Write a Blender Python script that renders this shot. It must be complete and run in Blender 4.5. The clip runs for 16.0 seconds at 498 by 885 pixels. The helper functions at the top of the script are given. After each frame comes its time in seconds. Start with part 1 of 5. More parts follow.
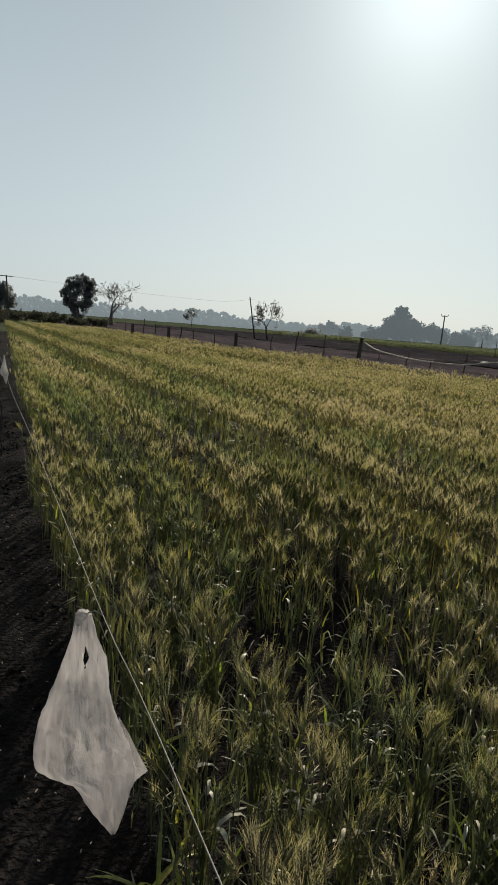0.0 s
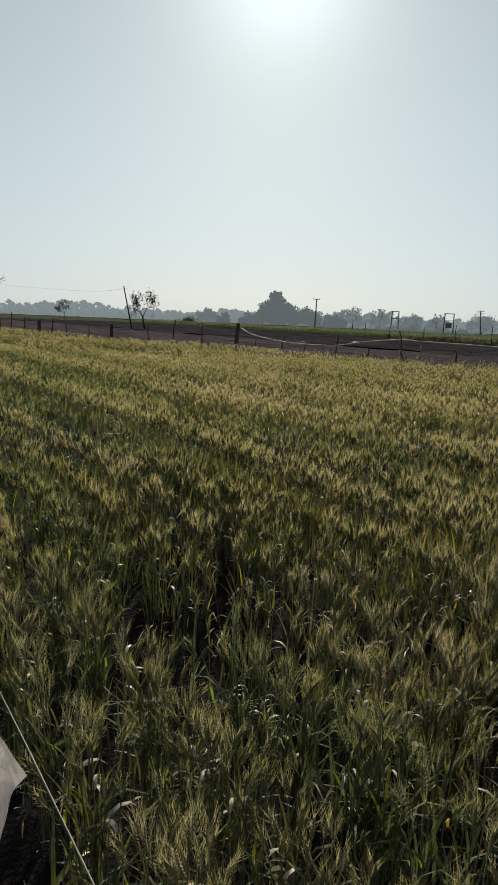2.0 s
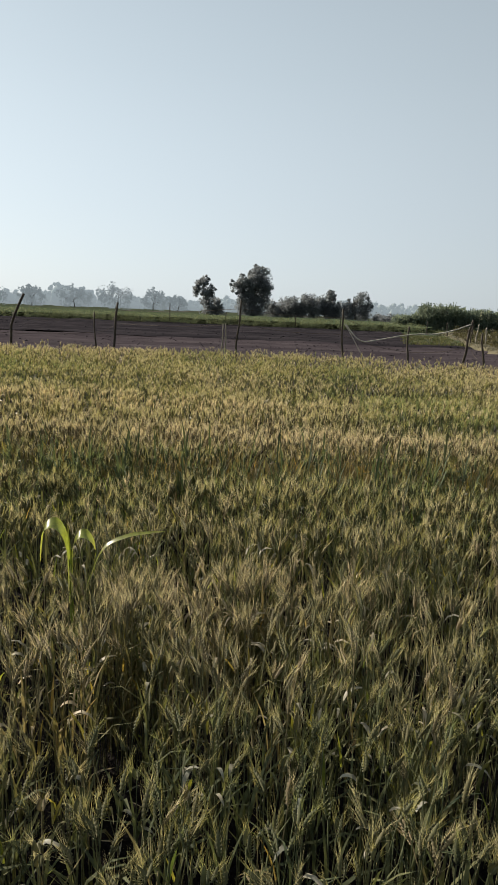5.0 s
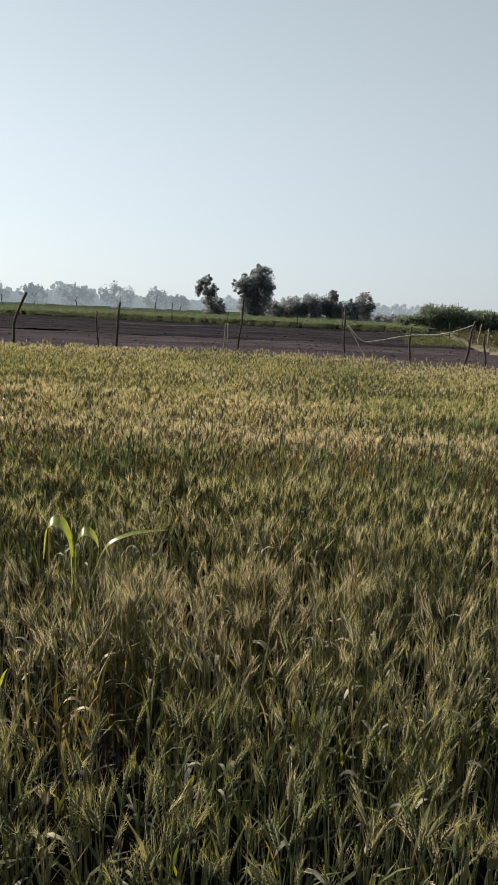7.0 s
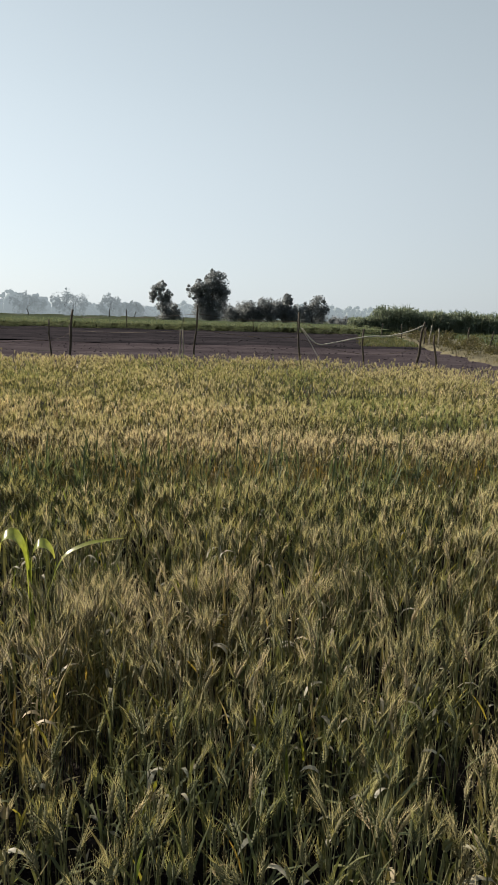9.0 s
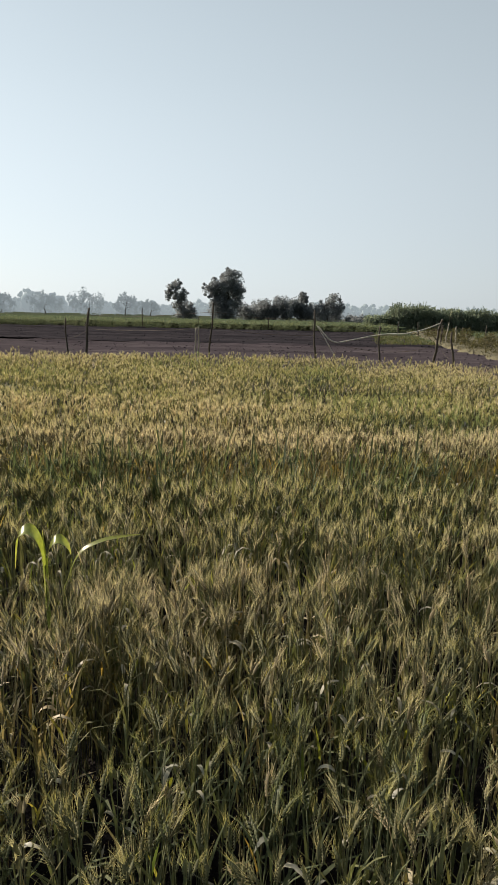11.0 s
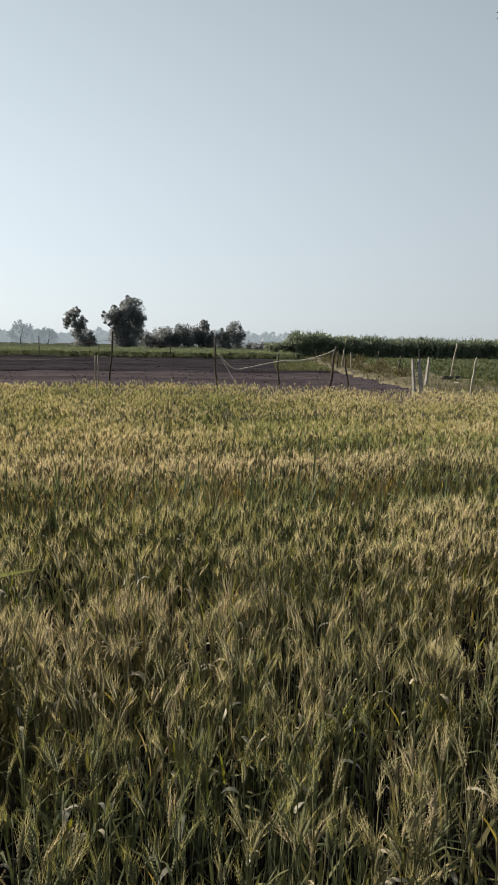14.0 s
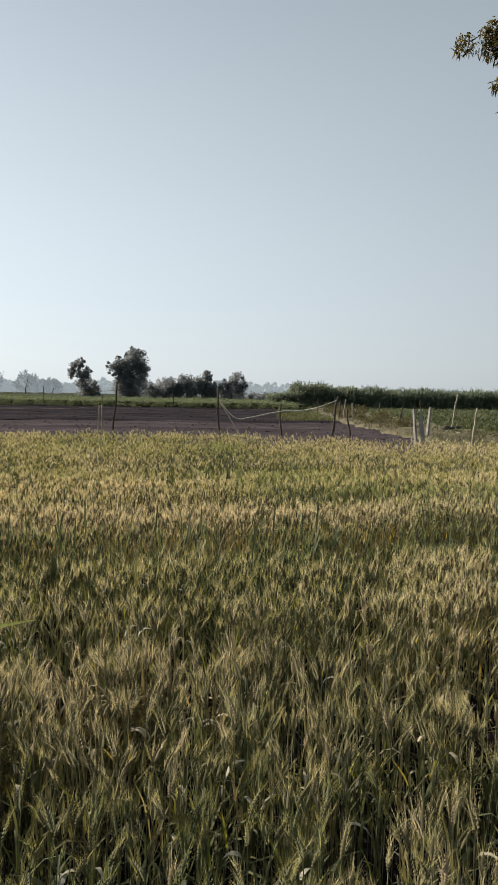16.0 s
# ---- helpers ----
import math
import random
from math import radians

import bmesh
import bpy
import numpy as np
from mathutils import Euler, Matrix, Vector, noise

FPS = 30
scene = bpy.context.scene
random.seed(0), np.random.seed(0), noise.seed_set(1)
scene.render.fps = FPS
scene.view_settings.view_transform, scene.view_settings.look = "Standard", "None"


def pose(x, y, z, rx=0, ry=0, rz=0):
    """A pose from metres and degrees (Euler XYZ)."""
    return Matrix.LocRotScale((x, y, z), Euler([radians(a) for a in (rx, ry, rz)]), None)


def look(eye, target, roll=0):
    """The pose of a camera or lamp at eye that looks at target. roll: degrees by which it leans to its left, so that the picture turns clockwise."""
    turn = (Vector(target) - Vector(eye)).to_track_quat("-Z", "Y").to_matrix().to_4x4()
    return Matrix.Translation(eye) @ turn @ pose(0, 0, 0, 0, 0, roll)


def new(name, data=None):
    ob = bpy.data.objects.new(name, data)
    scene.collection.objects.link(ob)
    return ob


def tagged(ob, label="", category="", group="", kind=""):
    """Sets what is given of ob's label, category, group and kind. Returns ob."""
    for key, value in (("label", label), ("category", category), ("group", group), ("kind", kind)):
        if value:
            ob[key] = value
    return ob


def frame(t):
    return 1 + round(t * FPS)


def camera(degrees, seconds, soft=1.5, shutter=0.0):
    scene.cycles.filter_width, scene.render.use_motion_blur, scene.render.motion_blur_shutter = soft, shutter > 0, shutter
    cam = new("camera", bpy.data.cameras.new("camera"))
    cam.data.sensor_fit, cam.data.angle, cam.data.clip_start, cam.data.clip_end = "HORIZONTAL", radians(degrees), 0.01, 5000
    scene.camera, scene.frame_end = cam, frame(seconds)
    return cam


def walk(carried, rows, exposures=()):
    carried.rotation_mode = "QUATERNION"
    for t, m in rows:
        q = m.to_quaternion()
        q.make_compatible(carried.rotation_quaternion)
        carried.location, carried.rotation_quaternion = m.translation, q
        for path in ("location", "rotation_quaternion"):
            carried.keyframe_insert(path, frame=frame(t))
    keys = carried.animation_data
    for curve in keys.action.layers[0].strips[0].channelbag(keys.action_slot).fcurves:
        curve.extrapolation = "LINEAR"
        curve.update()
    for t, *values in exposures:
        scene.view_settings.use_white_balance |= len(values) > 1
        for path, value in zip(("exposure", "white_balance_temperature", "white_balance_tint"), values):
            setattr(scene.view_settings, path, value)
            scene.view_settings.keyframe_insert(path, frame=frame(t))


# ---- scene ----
cam = camera(44.19, 16.0, soft=1.55, shutter=0.1)
PATH = [
    (0.0, 0.007, -0.024, 1.611, 79.14, -4.43, -21.57),
    (0.5, 0.014, -0.026, 1.611, 79.33, -4.21, -22.87),
    (1.0, 0.024, -0.045, 1.612, 79.75, -2.47, -25.78),
    (1.5, 0.038, -0.056, 1.609, 78.94, -2.44, -28.88),
    (2.0, 0.050, -0.069, 1.613, 78.69, -2.34, -32.74),
    (2.5, 0.059, -0.075, 1.611, 78.28, -2.92, -36.18),
    (2.7, 0.070, -0.106, 1.592, 77.33, -3.23, -40.69),
    (3.0, 0.103, -0.154, 1.604, 76.82, -2.89, -54.33),
    (3.2, 0.123, -0.231, 1.598, 78.93, -0.79, -64.58),
    (3.5, 0.127, -0.325, 1.609, 78.18, -2.09, -76.53),
    (4.0, 0.129, -0.377, 1.602, 78.36, -1.84, -85.05),
    (6.5, 0.109, -0.366, 1.603, 77.37, -2.62, -85.99),
    (7.0, 0.109, -0.369, 1.603, 77.73, -2.56, -85.59),
    (7.5, 0.106, -0.375, 1.599, 77.41, -2.23, -86.16),
    (8.0, 0.110, -0.376, 1.601, 76.91, -2.50, -87.09),
    (8.5, 0.101, -0.388, 1.601, 77.54, -1.80, -89.55),
    (9.0, 0.086, -0.391, 1.609, 78.29, -1.44, -89.66),
    (9.5, 0.097, -0.383, 1.607, 78.17, -1.36, -88.24),
    (11.8, 0.097, -0.389, 1.594, 78.00, -1.16, -88.36),
    (12.0, 0.098, -0.390, 1.592, 77.26, -0.83, -89.13),
    (12.5, 0.105, -0.411, 1.588, 76.07, -1.45, -94.49),
    (13.0, 0.089, -0.418, 1.597, 76.73, -1.75, -96.40),
    (13.5, 0.084, -0.423, 1.596, 77.37, -1.73, -97.13),
    (14.0, 0.059, -0.418, 1.606, 80.77, -1.04, -97.24),
    (14.5, 0.055, -0.421, 1.606, 84.43, 0.11, -95.79),
    (15.0, 0.046, -0.413, 1.610, 86.09, -1.24, -97.33),
    (15.5, 0.039, -0.414, 1.611, 86.43, -0.76, -97.99),
    (16.0, 0.046, -0.410, 1.606, 85.39, -1.19, -97.03),
]
EXPOSURES = [(0.0, 0.12, 6650, 6), (2.5, 0.13, 6650, 6), (4.0, 0.42, 6600, 8), (7.0, 0.60, 6650, 9), (12.0, 0.66, 6700, 9), (14.0, 0.66, 6700, 10), (16.0, 0.66, 6700, 10)]
walk(cam, [(t, pose(x, y, z, rx, ry, rz)) for t, x, y, z, rx, ry, rz in PATH], EXPOSURES)

# ---- sky and sun: a hazy morning, the sun low ahead ----
SUN_AZ, SUN_EL = 34.5, 28.0          # degrees from +y towards +x, and above the horizon
world = bpy.data.worlds.new("sky")
scene.world = world
world.use_nodes = True
wt = world.node_tree
sky = wt.nodes.new("ShaderNodeTexSky")
sky.sky_type, sky.sun_disc = "NISHITA", False
sky.sun_elevation, sky.sun_rotation = radians(SUN_EL), radians(SUN_AZ)
sky.air_density, sky.dust_density, sky.ozone_density, sky.altitude = 1.0, 1.5, 1.0, 0
back = wt.nodes["Background"]
back.inputs["Strength"].default_value = 0.085
# morning haze: an even veil, palest at the horizon, over the clear sky
wtc = wt.nodes.new("ShaderNodeTexCoord")
wsep = wt.nodes.new("ShaderNodeSeparateXYZ")
wt.links.new(wtc.outputs["Generated"], wsep.inputs[0])
veil = wt.nodes.new("ShaderNodeValToRGB")
veil.color_ramp.interpolation = "B_SPLINE"
while len(veil.color_ramp.elements) < 5:
    veil.color_ramp.elements.new(0.5)
for el, (p, c) in zip(veil.color_ramp.elements, ((0.0, (0.575, 0.635, 0.69)), (0.14, (0.55, 0.615, 0.665)), (0.32, (0.46, 0.53, 0.575)), (0.55, (0.315, 0.37, 0.415)), (1.0, (0.19, 0.225, 0.255)))):
    el.position, el.color = p, (*c, 1)
wt.links.new(wsep.outputs["Z"], veil.inputs["Fac"])
whaze = wt.nodes.new("ShaderNodeVectorMath")
whaze.operation = "SCALE"
wt.links.new(veil.outputs["Color"], whaze.inputs[0])
toward = wt.nodes.new("ShaderNodeVectorMath")
toward.operation = "DOT_PRODUCT"
wt.links.new(wtc.outputs["Generated"], toward.inputs[0])
toward.inputs[1].default_value = (math.sin(radians(SUN_AZ)) * math.cos(radians(SUN_EL)), math.cos(radians(SUN_AZ)) * math.cos(radians(SUN_EL)), math.sin(radians(SUN_EL)))
spread = wt.nodes.new("ShaderNodeMath")
spread.operation = "MULTIPLY_ADD"
spread.inputs[1].default_value, spread.inputs[2].default_value = 4.6, 5.9
wt.links.new(toward.outputs["Value"], spread.inputs[0])
# pale aureole of the sun in the haze
ahead = wt.nodes.new("ShaderNodeMath")
ahead.operation = "MAXIMUM"
wt.links.new(toward.outputs["Value"], ahead.inputs[0])
ahead.inputs[1].default_value = 0.0
halo = wt.nodes.new("ShaderNodeMath")
halo.operation = "POWER"
wt.links.new(ahead.outputs[0], halo.inputs[0])
halo.inputs[1].default_value = 170.0
glare = wt.nodes.new("ShaderNodeMath")
glare.operation = "MULTIPLY_ADD"
wt.links.new(halo.outputs[0], glare.inputs[0])
glare.inputs[1].default_value = 9.0
wt.links.new(spread.outputs[0], glare.inputs[2])
wt.links.new(glare.outputs[0], whaze.inputs["Scale"])
wsky = wt.nodes.new("ShaderNodeVectorMath")
wsky.operation = "MULTIPLY"
wsky.inputs[1].default_value = (0.102, 0.120, 0.138)
wt.links.new(sky.outputs[0], wsky.inputs[0])
wsum = wt.nodes.new("ShaderNodeVectorMath")
wt.links.new(whaze.outputs[0], wsum.inputs[0])
wt.links.new(wsky.outputs[0], wsum.inputs[1])
wt.links.new(wsum.outputs[0], back.inputs["Color"])
sun = new("sun", bpy.data.lights.new("sun", "SUN"))
sun.data.energy, sun.data.angle, sun.data.color = 5.0, radians(1.5), (1.0, 0.885, 0.74)
a, e = radians(SUN_AZ), radians(SUN_EL)
sun_way = Vector((math.sin(a) * math.cos(e), math.cos(a) * math.cos(e), math.sin(e)))
sun.matrix_world = look(sun_way * 60, (0, 0, 0))

# ---- materials ----


def material(name):
    m = bpy.data.materials.new(name)
    m.use_nodes = True
    nt = m.node_tree
    return m, nt, nt.nodes["Principled BSDF"]


def ramp(nt, fac, stops):
    r = nt.nodes.new("ShaderNodeValToRGB")
    while len(r.color_ramp.elements) < len(stops):
        r.color_ramp.elements.new(0.5)
    for el, (p, c) in zip(r.color_ramp.elements, stops):
        el.position, el.color = p, (*c, 1)
    nt.links.new(fac, r.inputs["Fac"])
    return r.outputs["Color"]


def noise_fac(nt, scale, detail=4.0, stretch=(1, 1, 1)):
    tc = nt.nodes.new("ShaderNodeTexCoord")
    mp = nt.nodes.new("ShaderNodeMapping")
    mp.inputs["Scale"].default_value = stretch
    n = nt.nodes.new("ShaderNodeTexNoise")
    n.inputs["Scale"].default_value, n.inputs["Detail"].default_value = scale, detail
    nt.links.new(tc.outputs["Object"], mp.inputs["Vector"])
    nt.links.new(mp.outputs["Vector"], n.inputs["Vector"])
    return n.outputs["Fac"]


def mix_col(nt, fac, c1, c2, kind="MIX"):
    m = nt.nodes.new("ShaderNodeMix")
    m.data_type, m.blend_type = "RGBA", kind
    for sock, val in ((m.inputs["Factor"], fac), (m.inputs["A"], c1), (m.inputs["B"], c2)):
        if isinstance(val, (int, float)):
            sock.default_value = val
        elif isinstance(val, tuple):
            sock.default_value = (*val, 1)
        else:
            nt.links.new(val, sock)
    return m.outputs["Result"]


def bump(nt, bsdf, fac, strength, distance):
    b = nt.nodes.new("ShaderNodeBump")
    b.inputs["Strength"].default_value, b.inputs["Distance"].default_value = strength, distance
    nt.links.new(fac, b.inputs["Height"])
    nt.links.new(b.outputs["Normal"], bsdf.inputs["Normal"])


def leafy(name, stops, rough=0.5, through_light=0.35, tint_attr="tint", grain=30.0, gloss=0.5, warm=1.15, glow=(1.0, 0.98, 0.6)):
    """Plant tissue: colour by the plant's own ripeness, some light through it."""
    m, nt, p = material(name)
    at = nt.nodes.new("ShaderNodeAttribute")
    at.attribute_name = tint_attr
    col = ramp(nt, at.outputs["Fac"], stops)
    g = ramp(nt, noise_fac(nt, grain), [(0.3, (0.75, 0.75, 0.75)), (0.7, (1.2, 1.2, 1.2))])
    col = mix_col(nt, 1.0, col, g, "MULTIPLY")
    nt.links.new(col, p.inputs["Base Color"])
    p.inputs["Roughness"].default_value = rough
    p.inputs["Specular IOR Level"].default_value = gloss
    tr = nt.nodes.new("ShaderNodeBsdfTranslucent")
    nt.links.new(mix_col(nt, 1.0, col, tuple(warm * g for g in glow), "MULTIPLY"), tr.inputs["Color"])
    mx = nt.nodes.new("ShaderNodeMixShader")
    mx.inputs["Fac"].default_value = through_light
    nt.links.new(p.outputs[0], mx.inputs[1])
    nt.links.new(tr.outputs[0], mx.inputs[2])
    nt.links.new(mx.outputs[0], nt.nodes["Material Output"].inputs["Surface"])
    return m


def plain(name, c1, c2, scale, rough=0.8, strength=0.4, distance=0.01, stretch=(1, 1, 1), gloss=0.3):
    """A matt surface in two tones with grain at two scales."""
    m, nt, p = material(name)
    big = noise_fac(nt, scale, 5, stretch)
    small = noise_fac(nt, scale * 9, 3, stretch)
    col = ramp(nt, big, [(0.32, c1), (0.68, c2)])
    col = mix_col(nt, 0.5, col, ramp(nt, small, [(0.3, (0.55, 0.55, 0.55)), (0.7, (1.3, 1.3, 1.3))]), "MULTIPLY")
    nt.links.new(col, p.inputs["Base Color"])
    p.inputs["Roughness"].default_value = rough
    p.inputs["Specular IOR Level"].default_value = gloss
    bump(nt, p, small, strength, distance)
    return m


M_STEM = leafy("wheat_stem", [(0.0, (0.098, 0.125, 0.064)), (0.6, (0.165, 0.163, 0.088)), (1.0, (0.29, 0.24, 0.14))], 0.6, 0.2)
M_LEAF = leafy("wheat_leaf", [(0.0, (0.084, 0.108, 0.062)), (0.45, (0.134, 0.142, 0.068)), (0.8, (0.180, 0.162, 0.084)), (1.0, (0.33, 0.27, 0.155))], 0.62, 0.34, gloss=0.18)
M_EAR = leafy("wheat_ear", [(0.0, (0.112, 0.128, 0.064)), (0.45, (0.140, 0.134, 0.068)), (0.75, (0.186, 0.158, 0.090)), (1.0, (0.30, 0.25, 0.16))], 0.65, 0.2, gloss=0.25)
M_AWN = leafy("wheat_awn", [(0.0, (0.37, 0.42, 0.18)), (0.28, (0.48, 0.435, 0.170)), (0.5, (0.67, 0.605, 0.345)), (1.0, (0.84, 0.71, 0.46))], 0.6, 0.30, warm=1.1, gloss=0.25, glow=(1, 0.98, 0.82))
M_DRYLEAF = leafy("dry_wheat_leaf", [(0.0, (0.31, 0.31, 0.25)), (0.5, (0.40, 0.37, 0.285)), (1.0, (0.48, 0.38, 0.23))], 0.5, 0.25, gloss=0.4, warm=1.0, glow=(1, 0.98, 0.85))
M_BRIGHTLEAF = leafy("yellowing_wheat_leaf", [(0.0, (0.16, 0.24, 0.04)), (0.35, (0.30, 0.32, 0.06)), (0.6, (0.42, 0.35, 0.08)), (1.0, (0.42, 0.28, 0.09))], 0.5, 0.5, gloss=0.3)
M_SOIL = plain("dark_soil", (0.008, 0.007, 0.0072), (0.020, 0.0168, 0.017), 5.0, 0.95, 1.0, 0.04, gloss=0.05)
M_PLOUGH = plain("ploughed_soil", (0.024, 0.022, 0.026), (0.056, 0.050, 0.056), 1.3, 1.0, 1.0, 0.06, (1, 0.10, 1), gloss=0.0)
M_HARROW = plain("harrowed_soil", (0.046, 0.039, 0.045), (0.094, 0.079, 0.086), 1.1, 1.0, 1.0, 0.05, (1, 0.12, 1), gloss=0.0)
M_GROUND = plain("dry_grass_ground", (0.045, 0.060, 0.040), (0.085, 0.095, 0.060), 0.15, 1.0, 0.6, 0.05, gloss=0.0)
M_GREENFIELD = plain("low_green_crop", (0.055, 0.074, 0.044), (0.088, 0.108, 0.064), 0.3, 1.0, 1.0, 0.08, gloss=0.0)
M_BUND = plain("dry_bund_grass", (0.085, 0.078, 0.045), (0.14, 0.122, 0.070), 1.2, 0.9, 0.8, 0.05)
M_WOOD = plain("weathered_dark_wood", (0.035, 0.028, 0.022), (0.085, 0.068, 0.052), 6.0, 0.8, 0.8, 0.01, (1, 1, 0.15))
M_PALEWOOD = plain("bleached_bamboo", (0.23, 0.205, 0.16), (0.37, 0.335, 0.27), 6.0, 0.7, 0.6, 0.006, (1, 1, 0.15))
M_CONCRETE = plain("pale_concrete", (0.21, 0.20, 0.18), (0.38, 0.36, 0.33), 5.0, 0.9, 0.6, 0.006)
M_ROPE = plain("pale_rope", (0.42, 0.40, 0.36), (0.60, 0.57, 0.51), 30.0, 0.7, 0.8, 0.004)
M_WIRE = plain("rusty_wire", (0.06, 0.045, 0.035), (0.12, 0.09, 0.07), 20.0, 0.6, 0.3, 0.001)
M_BARK = plain("tree_bark", (0.045, 0.038, 0.032), (0.10, 0.085, 0.07), 3.0, 0.9, 0.9, 0.03, (1, 1, 0.3))
M_PALEBARK = plain("bare_grey_bark", (0.10, 0.085, 0.075), (0.18, 0.155, 0.135), 3.0, 0.9, 0.8, 0.03, (1, 1, 0.3))
M_POLE = plain("grey_pole_metal", (0.14, 0.14, 0.14), (0.24, 0.24, 0.235), 4.0, 0.6, 0.3, 0.004)
# leaf colour paled and blue-greyed to stand in for haze before the trees
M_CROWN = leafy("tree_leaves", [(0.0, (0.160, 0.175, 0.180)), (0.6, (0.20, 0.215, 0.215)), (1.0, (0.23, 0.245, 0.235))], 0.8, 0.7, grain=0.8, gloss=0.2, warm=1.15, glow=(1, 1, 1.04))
# bluish sheen over the leaves, part of the same painted haze
for hazed in (M_CROWN,):
    dn = hazed.node_tree.nodes["Principled BSDF"]
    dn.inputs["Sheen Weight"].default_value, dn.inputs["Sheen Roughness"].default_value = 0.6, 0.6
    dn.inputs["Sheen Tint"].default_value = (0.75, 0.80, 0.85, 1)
M_HEDGE = leafy("hedge_leaves", [(0.0, (0.045, 0.048, 0.038)), (0.7, (0.075, 0.075, 0.058)), (1.0, (0.10, 0.09, 0.065))], 0.9, 0.3, grain=0.8, gloss=0.1, glow=(1, 1, 0.9))
M_DRYCROWN = leafy("sparse_dry_leaves", [(0.0, (0.085, 0.080, 0.068)), (1.0, (0.14, 0.13, 0.10))], 0.7, 0.4, grain=0.8, glow=(1, 1, 0.9))
# cane green lightened and blued, the haze in front of it put into the colour
M_CANE = leafy("cane_blades", [(0.0, (0.135, 0.168, 0.130)), (0.7, (0.205, 0.240, 0.178)), (1.0, (0.32, 0.32, 0.23))], 0.6, 0.55, grain=1.5, gloss=0.3, glow=(1, 1, 0.88))
M_LOWCROP = leafy("low_crop_leaves", [(0.0, (0.075, 0.090, 0.048)), (0.7, (0.115, 0.128, 0.068)), (1.0, (0.20, 0.18, 0.10))], 0.7, 0.35, grain=2.0, gloss=0.2)
M_CROP = leafy("green_crop_leaves", [(0.0, (0.150, 0.180, 0.105)), (0.7, (0.225, 0.255, 0.150)), (1.0, (0.32, 0.325, 0.21))], 0.8, 0.30, grain=2.0, gloss=0.1, glow=(1.0, 0.98, 0.8))
M_VINE = leafy("dry_vine_leaves", [(0.0, (0.080, 0.080, 0.045)), (0.6, (0.125, 0.112, 0.066)), (1.0, (0.20, 0.165, 0.10))], 0.7, 0.35, grain=2.0, gloss=0.2)
M_TWIGLEAF = leafy("olive_twig_leaves", [(0.0, (0.045, 0.043, 0.016)), (0.6, (0.095, 0.080, 0.030)), (1.0, (0.22, 0.16, 0.07))], 0.5, 0.4, grain=8.0)
M_MAIZE = leafy("maize_leaf", [(0.0, (0.18, 0.24, 0.05)), (0.7, (0.33, 0.37, 0.08)), (1.0, (0.42, 0.40, 0.13))], 0.30, 0.6, grain=60.0, gloss=0.9)
M_STRING = plain("pale_string", (0.20, 0.19, 0.17), (0.31, 0.29, 0.265), 80.0, 0.7, 0.6, 0.001)


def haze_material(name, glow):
    """Woods, trees and thickets far off: a faint glow stands in for morning haze."""
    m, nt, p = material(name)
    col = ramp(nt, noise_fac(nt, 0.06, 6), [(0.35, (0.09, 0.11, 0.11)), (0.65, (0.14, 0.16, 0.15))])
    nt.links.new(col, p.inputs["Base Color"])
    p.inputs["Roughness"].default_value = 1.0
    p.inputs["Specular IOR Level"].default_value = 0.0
    # emission in place of the haze between; the leaves give off no light
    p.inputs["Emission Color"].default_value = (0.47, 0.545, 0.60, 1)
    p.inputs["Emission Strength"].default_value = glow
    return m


M_FAR, M_HAZY, M_DISTANT = haze_material("far_woods", 0.38), haze_material("tree_haze_glow", 0.24), haze_material("distant_haze_glow", 0.19)


def bag_material(name, least, most):
    m, nt, p = material(name)
    # upright colour streaks stand in for light and shade on the wrinkles
    f = noise_fac(nt, 30.0, 6, (1, 1, 0.18))
    nt.links.new(ramp(nt, f, [(0.3, (0.46, 0.44, 0.45)), (0.7, (0.68, 0.66, 0.67))]), p.inputs["Base Color"])
    p.inputs["Roughness"].default_value = 0.42
    bump(nt, p, noise_fac(nt, 16.0, 6, (1, 1, 0.22)), 1.0, 0.05)
    tr = nt.nodes.new("ShaderNodeBsdfTranslucent")
    nt.links.new(ramp(nt, noise_fac(nt, 34.0, 7, (1, 1, 0.12)), [(0.32, (0.38, 0.36, 0.37)), (0.7, (0.72, 0.69, 0.70))]), tr.inputs["Color"])
    nt.links.new(p.inputs["Normal"].links[0].from_socket, tr.inputs["Normal"])
    mx = nt.nodes.new("ShaderNodeMixShader")
    mx.inputs["Fac"].default_value = 0.55
    nt.links.new(p.outputs[0], mx.inputs[1])
    nt.links.new(tr.outputs[0], mx.inputs[2])
    clear = nt.nodes.new("ShaderNodeBsdfTransparent")
    mx2 = nt.nodes.new("ShaderNodeMixShader")
    nt.links.new(ramp(nt, noise_fac(nt, 9.0, 6, (1, 1, 0.35)), [(0.36, (least,) * 3), (0.68, (most,) * 3)]), mx2.inputs["Fac"])
    nt.links.new(mx.outputs[0], mx2.inputs[1])
    nt.links.new(clear.outputs[0], mx2.inputs[2])
    nt.links.new(mx2.outputs[0], nt.nodes["Material Output"].inputs["Surface"])
    return m


M_BAG = bag_material("thin_white_plastic", 0.08, 0.55)
M_BAGFLAP = bag_material("single_layer_plastic", 0.5, 0.85)

# ---- mesh helpers ----


def part(name, bm, mat, parent=None, label="", smooth=False):
    me = bpy.data.meshes.new(name)
    bm.to_mesh(me)
    bm.free()
    if smooth:
        me.shade_smooth()
    me.materials.append(mat)
    ob = new(name, me)
    ob.parent = parent
    return tagged(ob, label)


def thing(name, place, label, category, group="", kind=""):
    ob = new(name)
    ob.location = place
    return tagged(ob, label, category, group, kind)


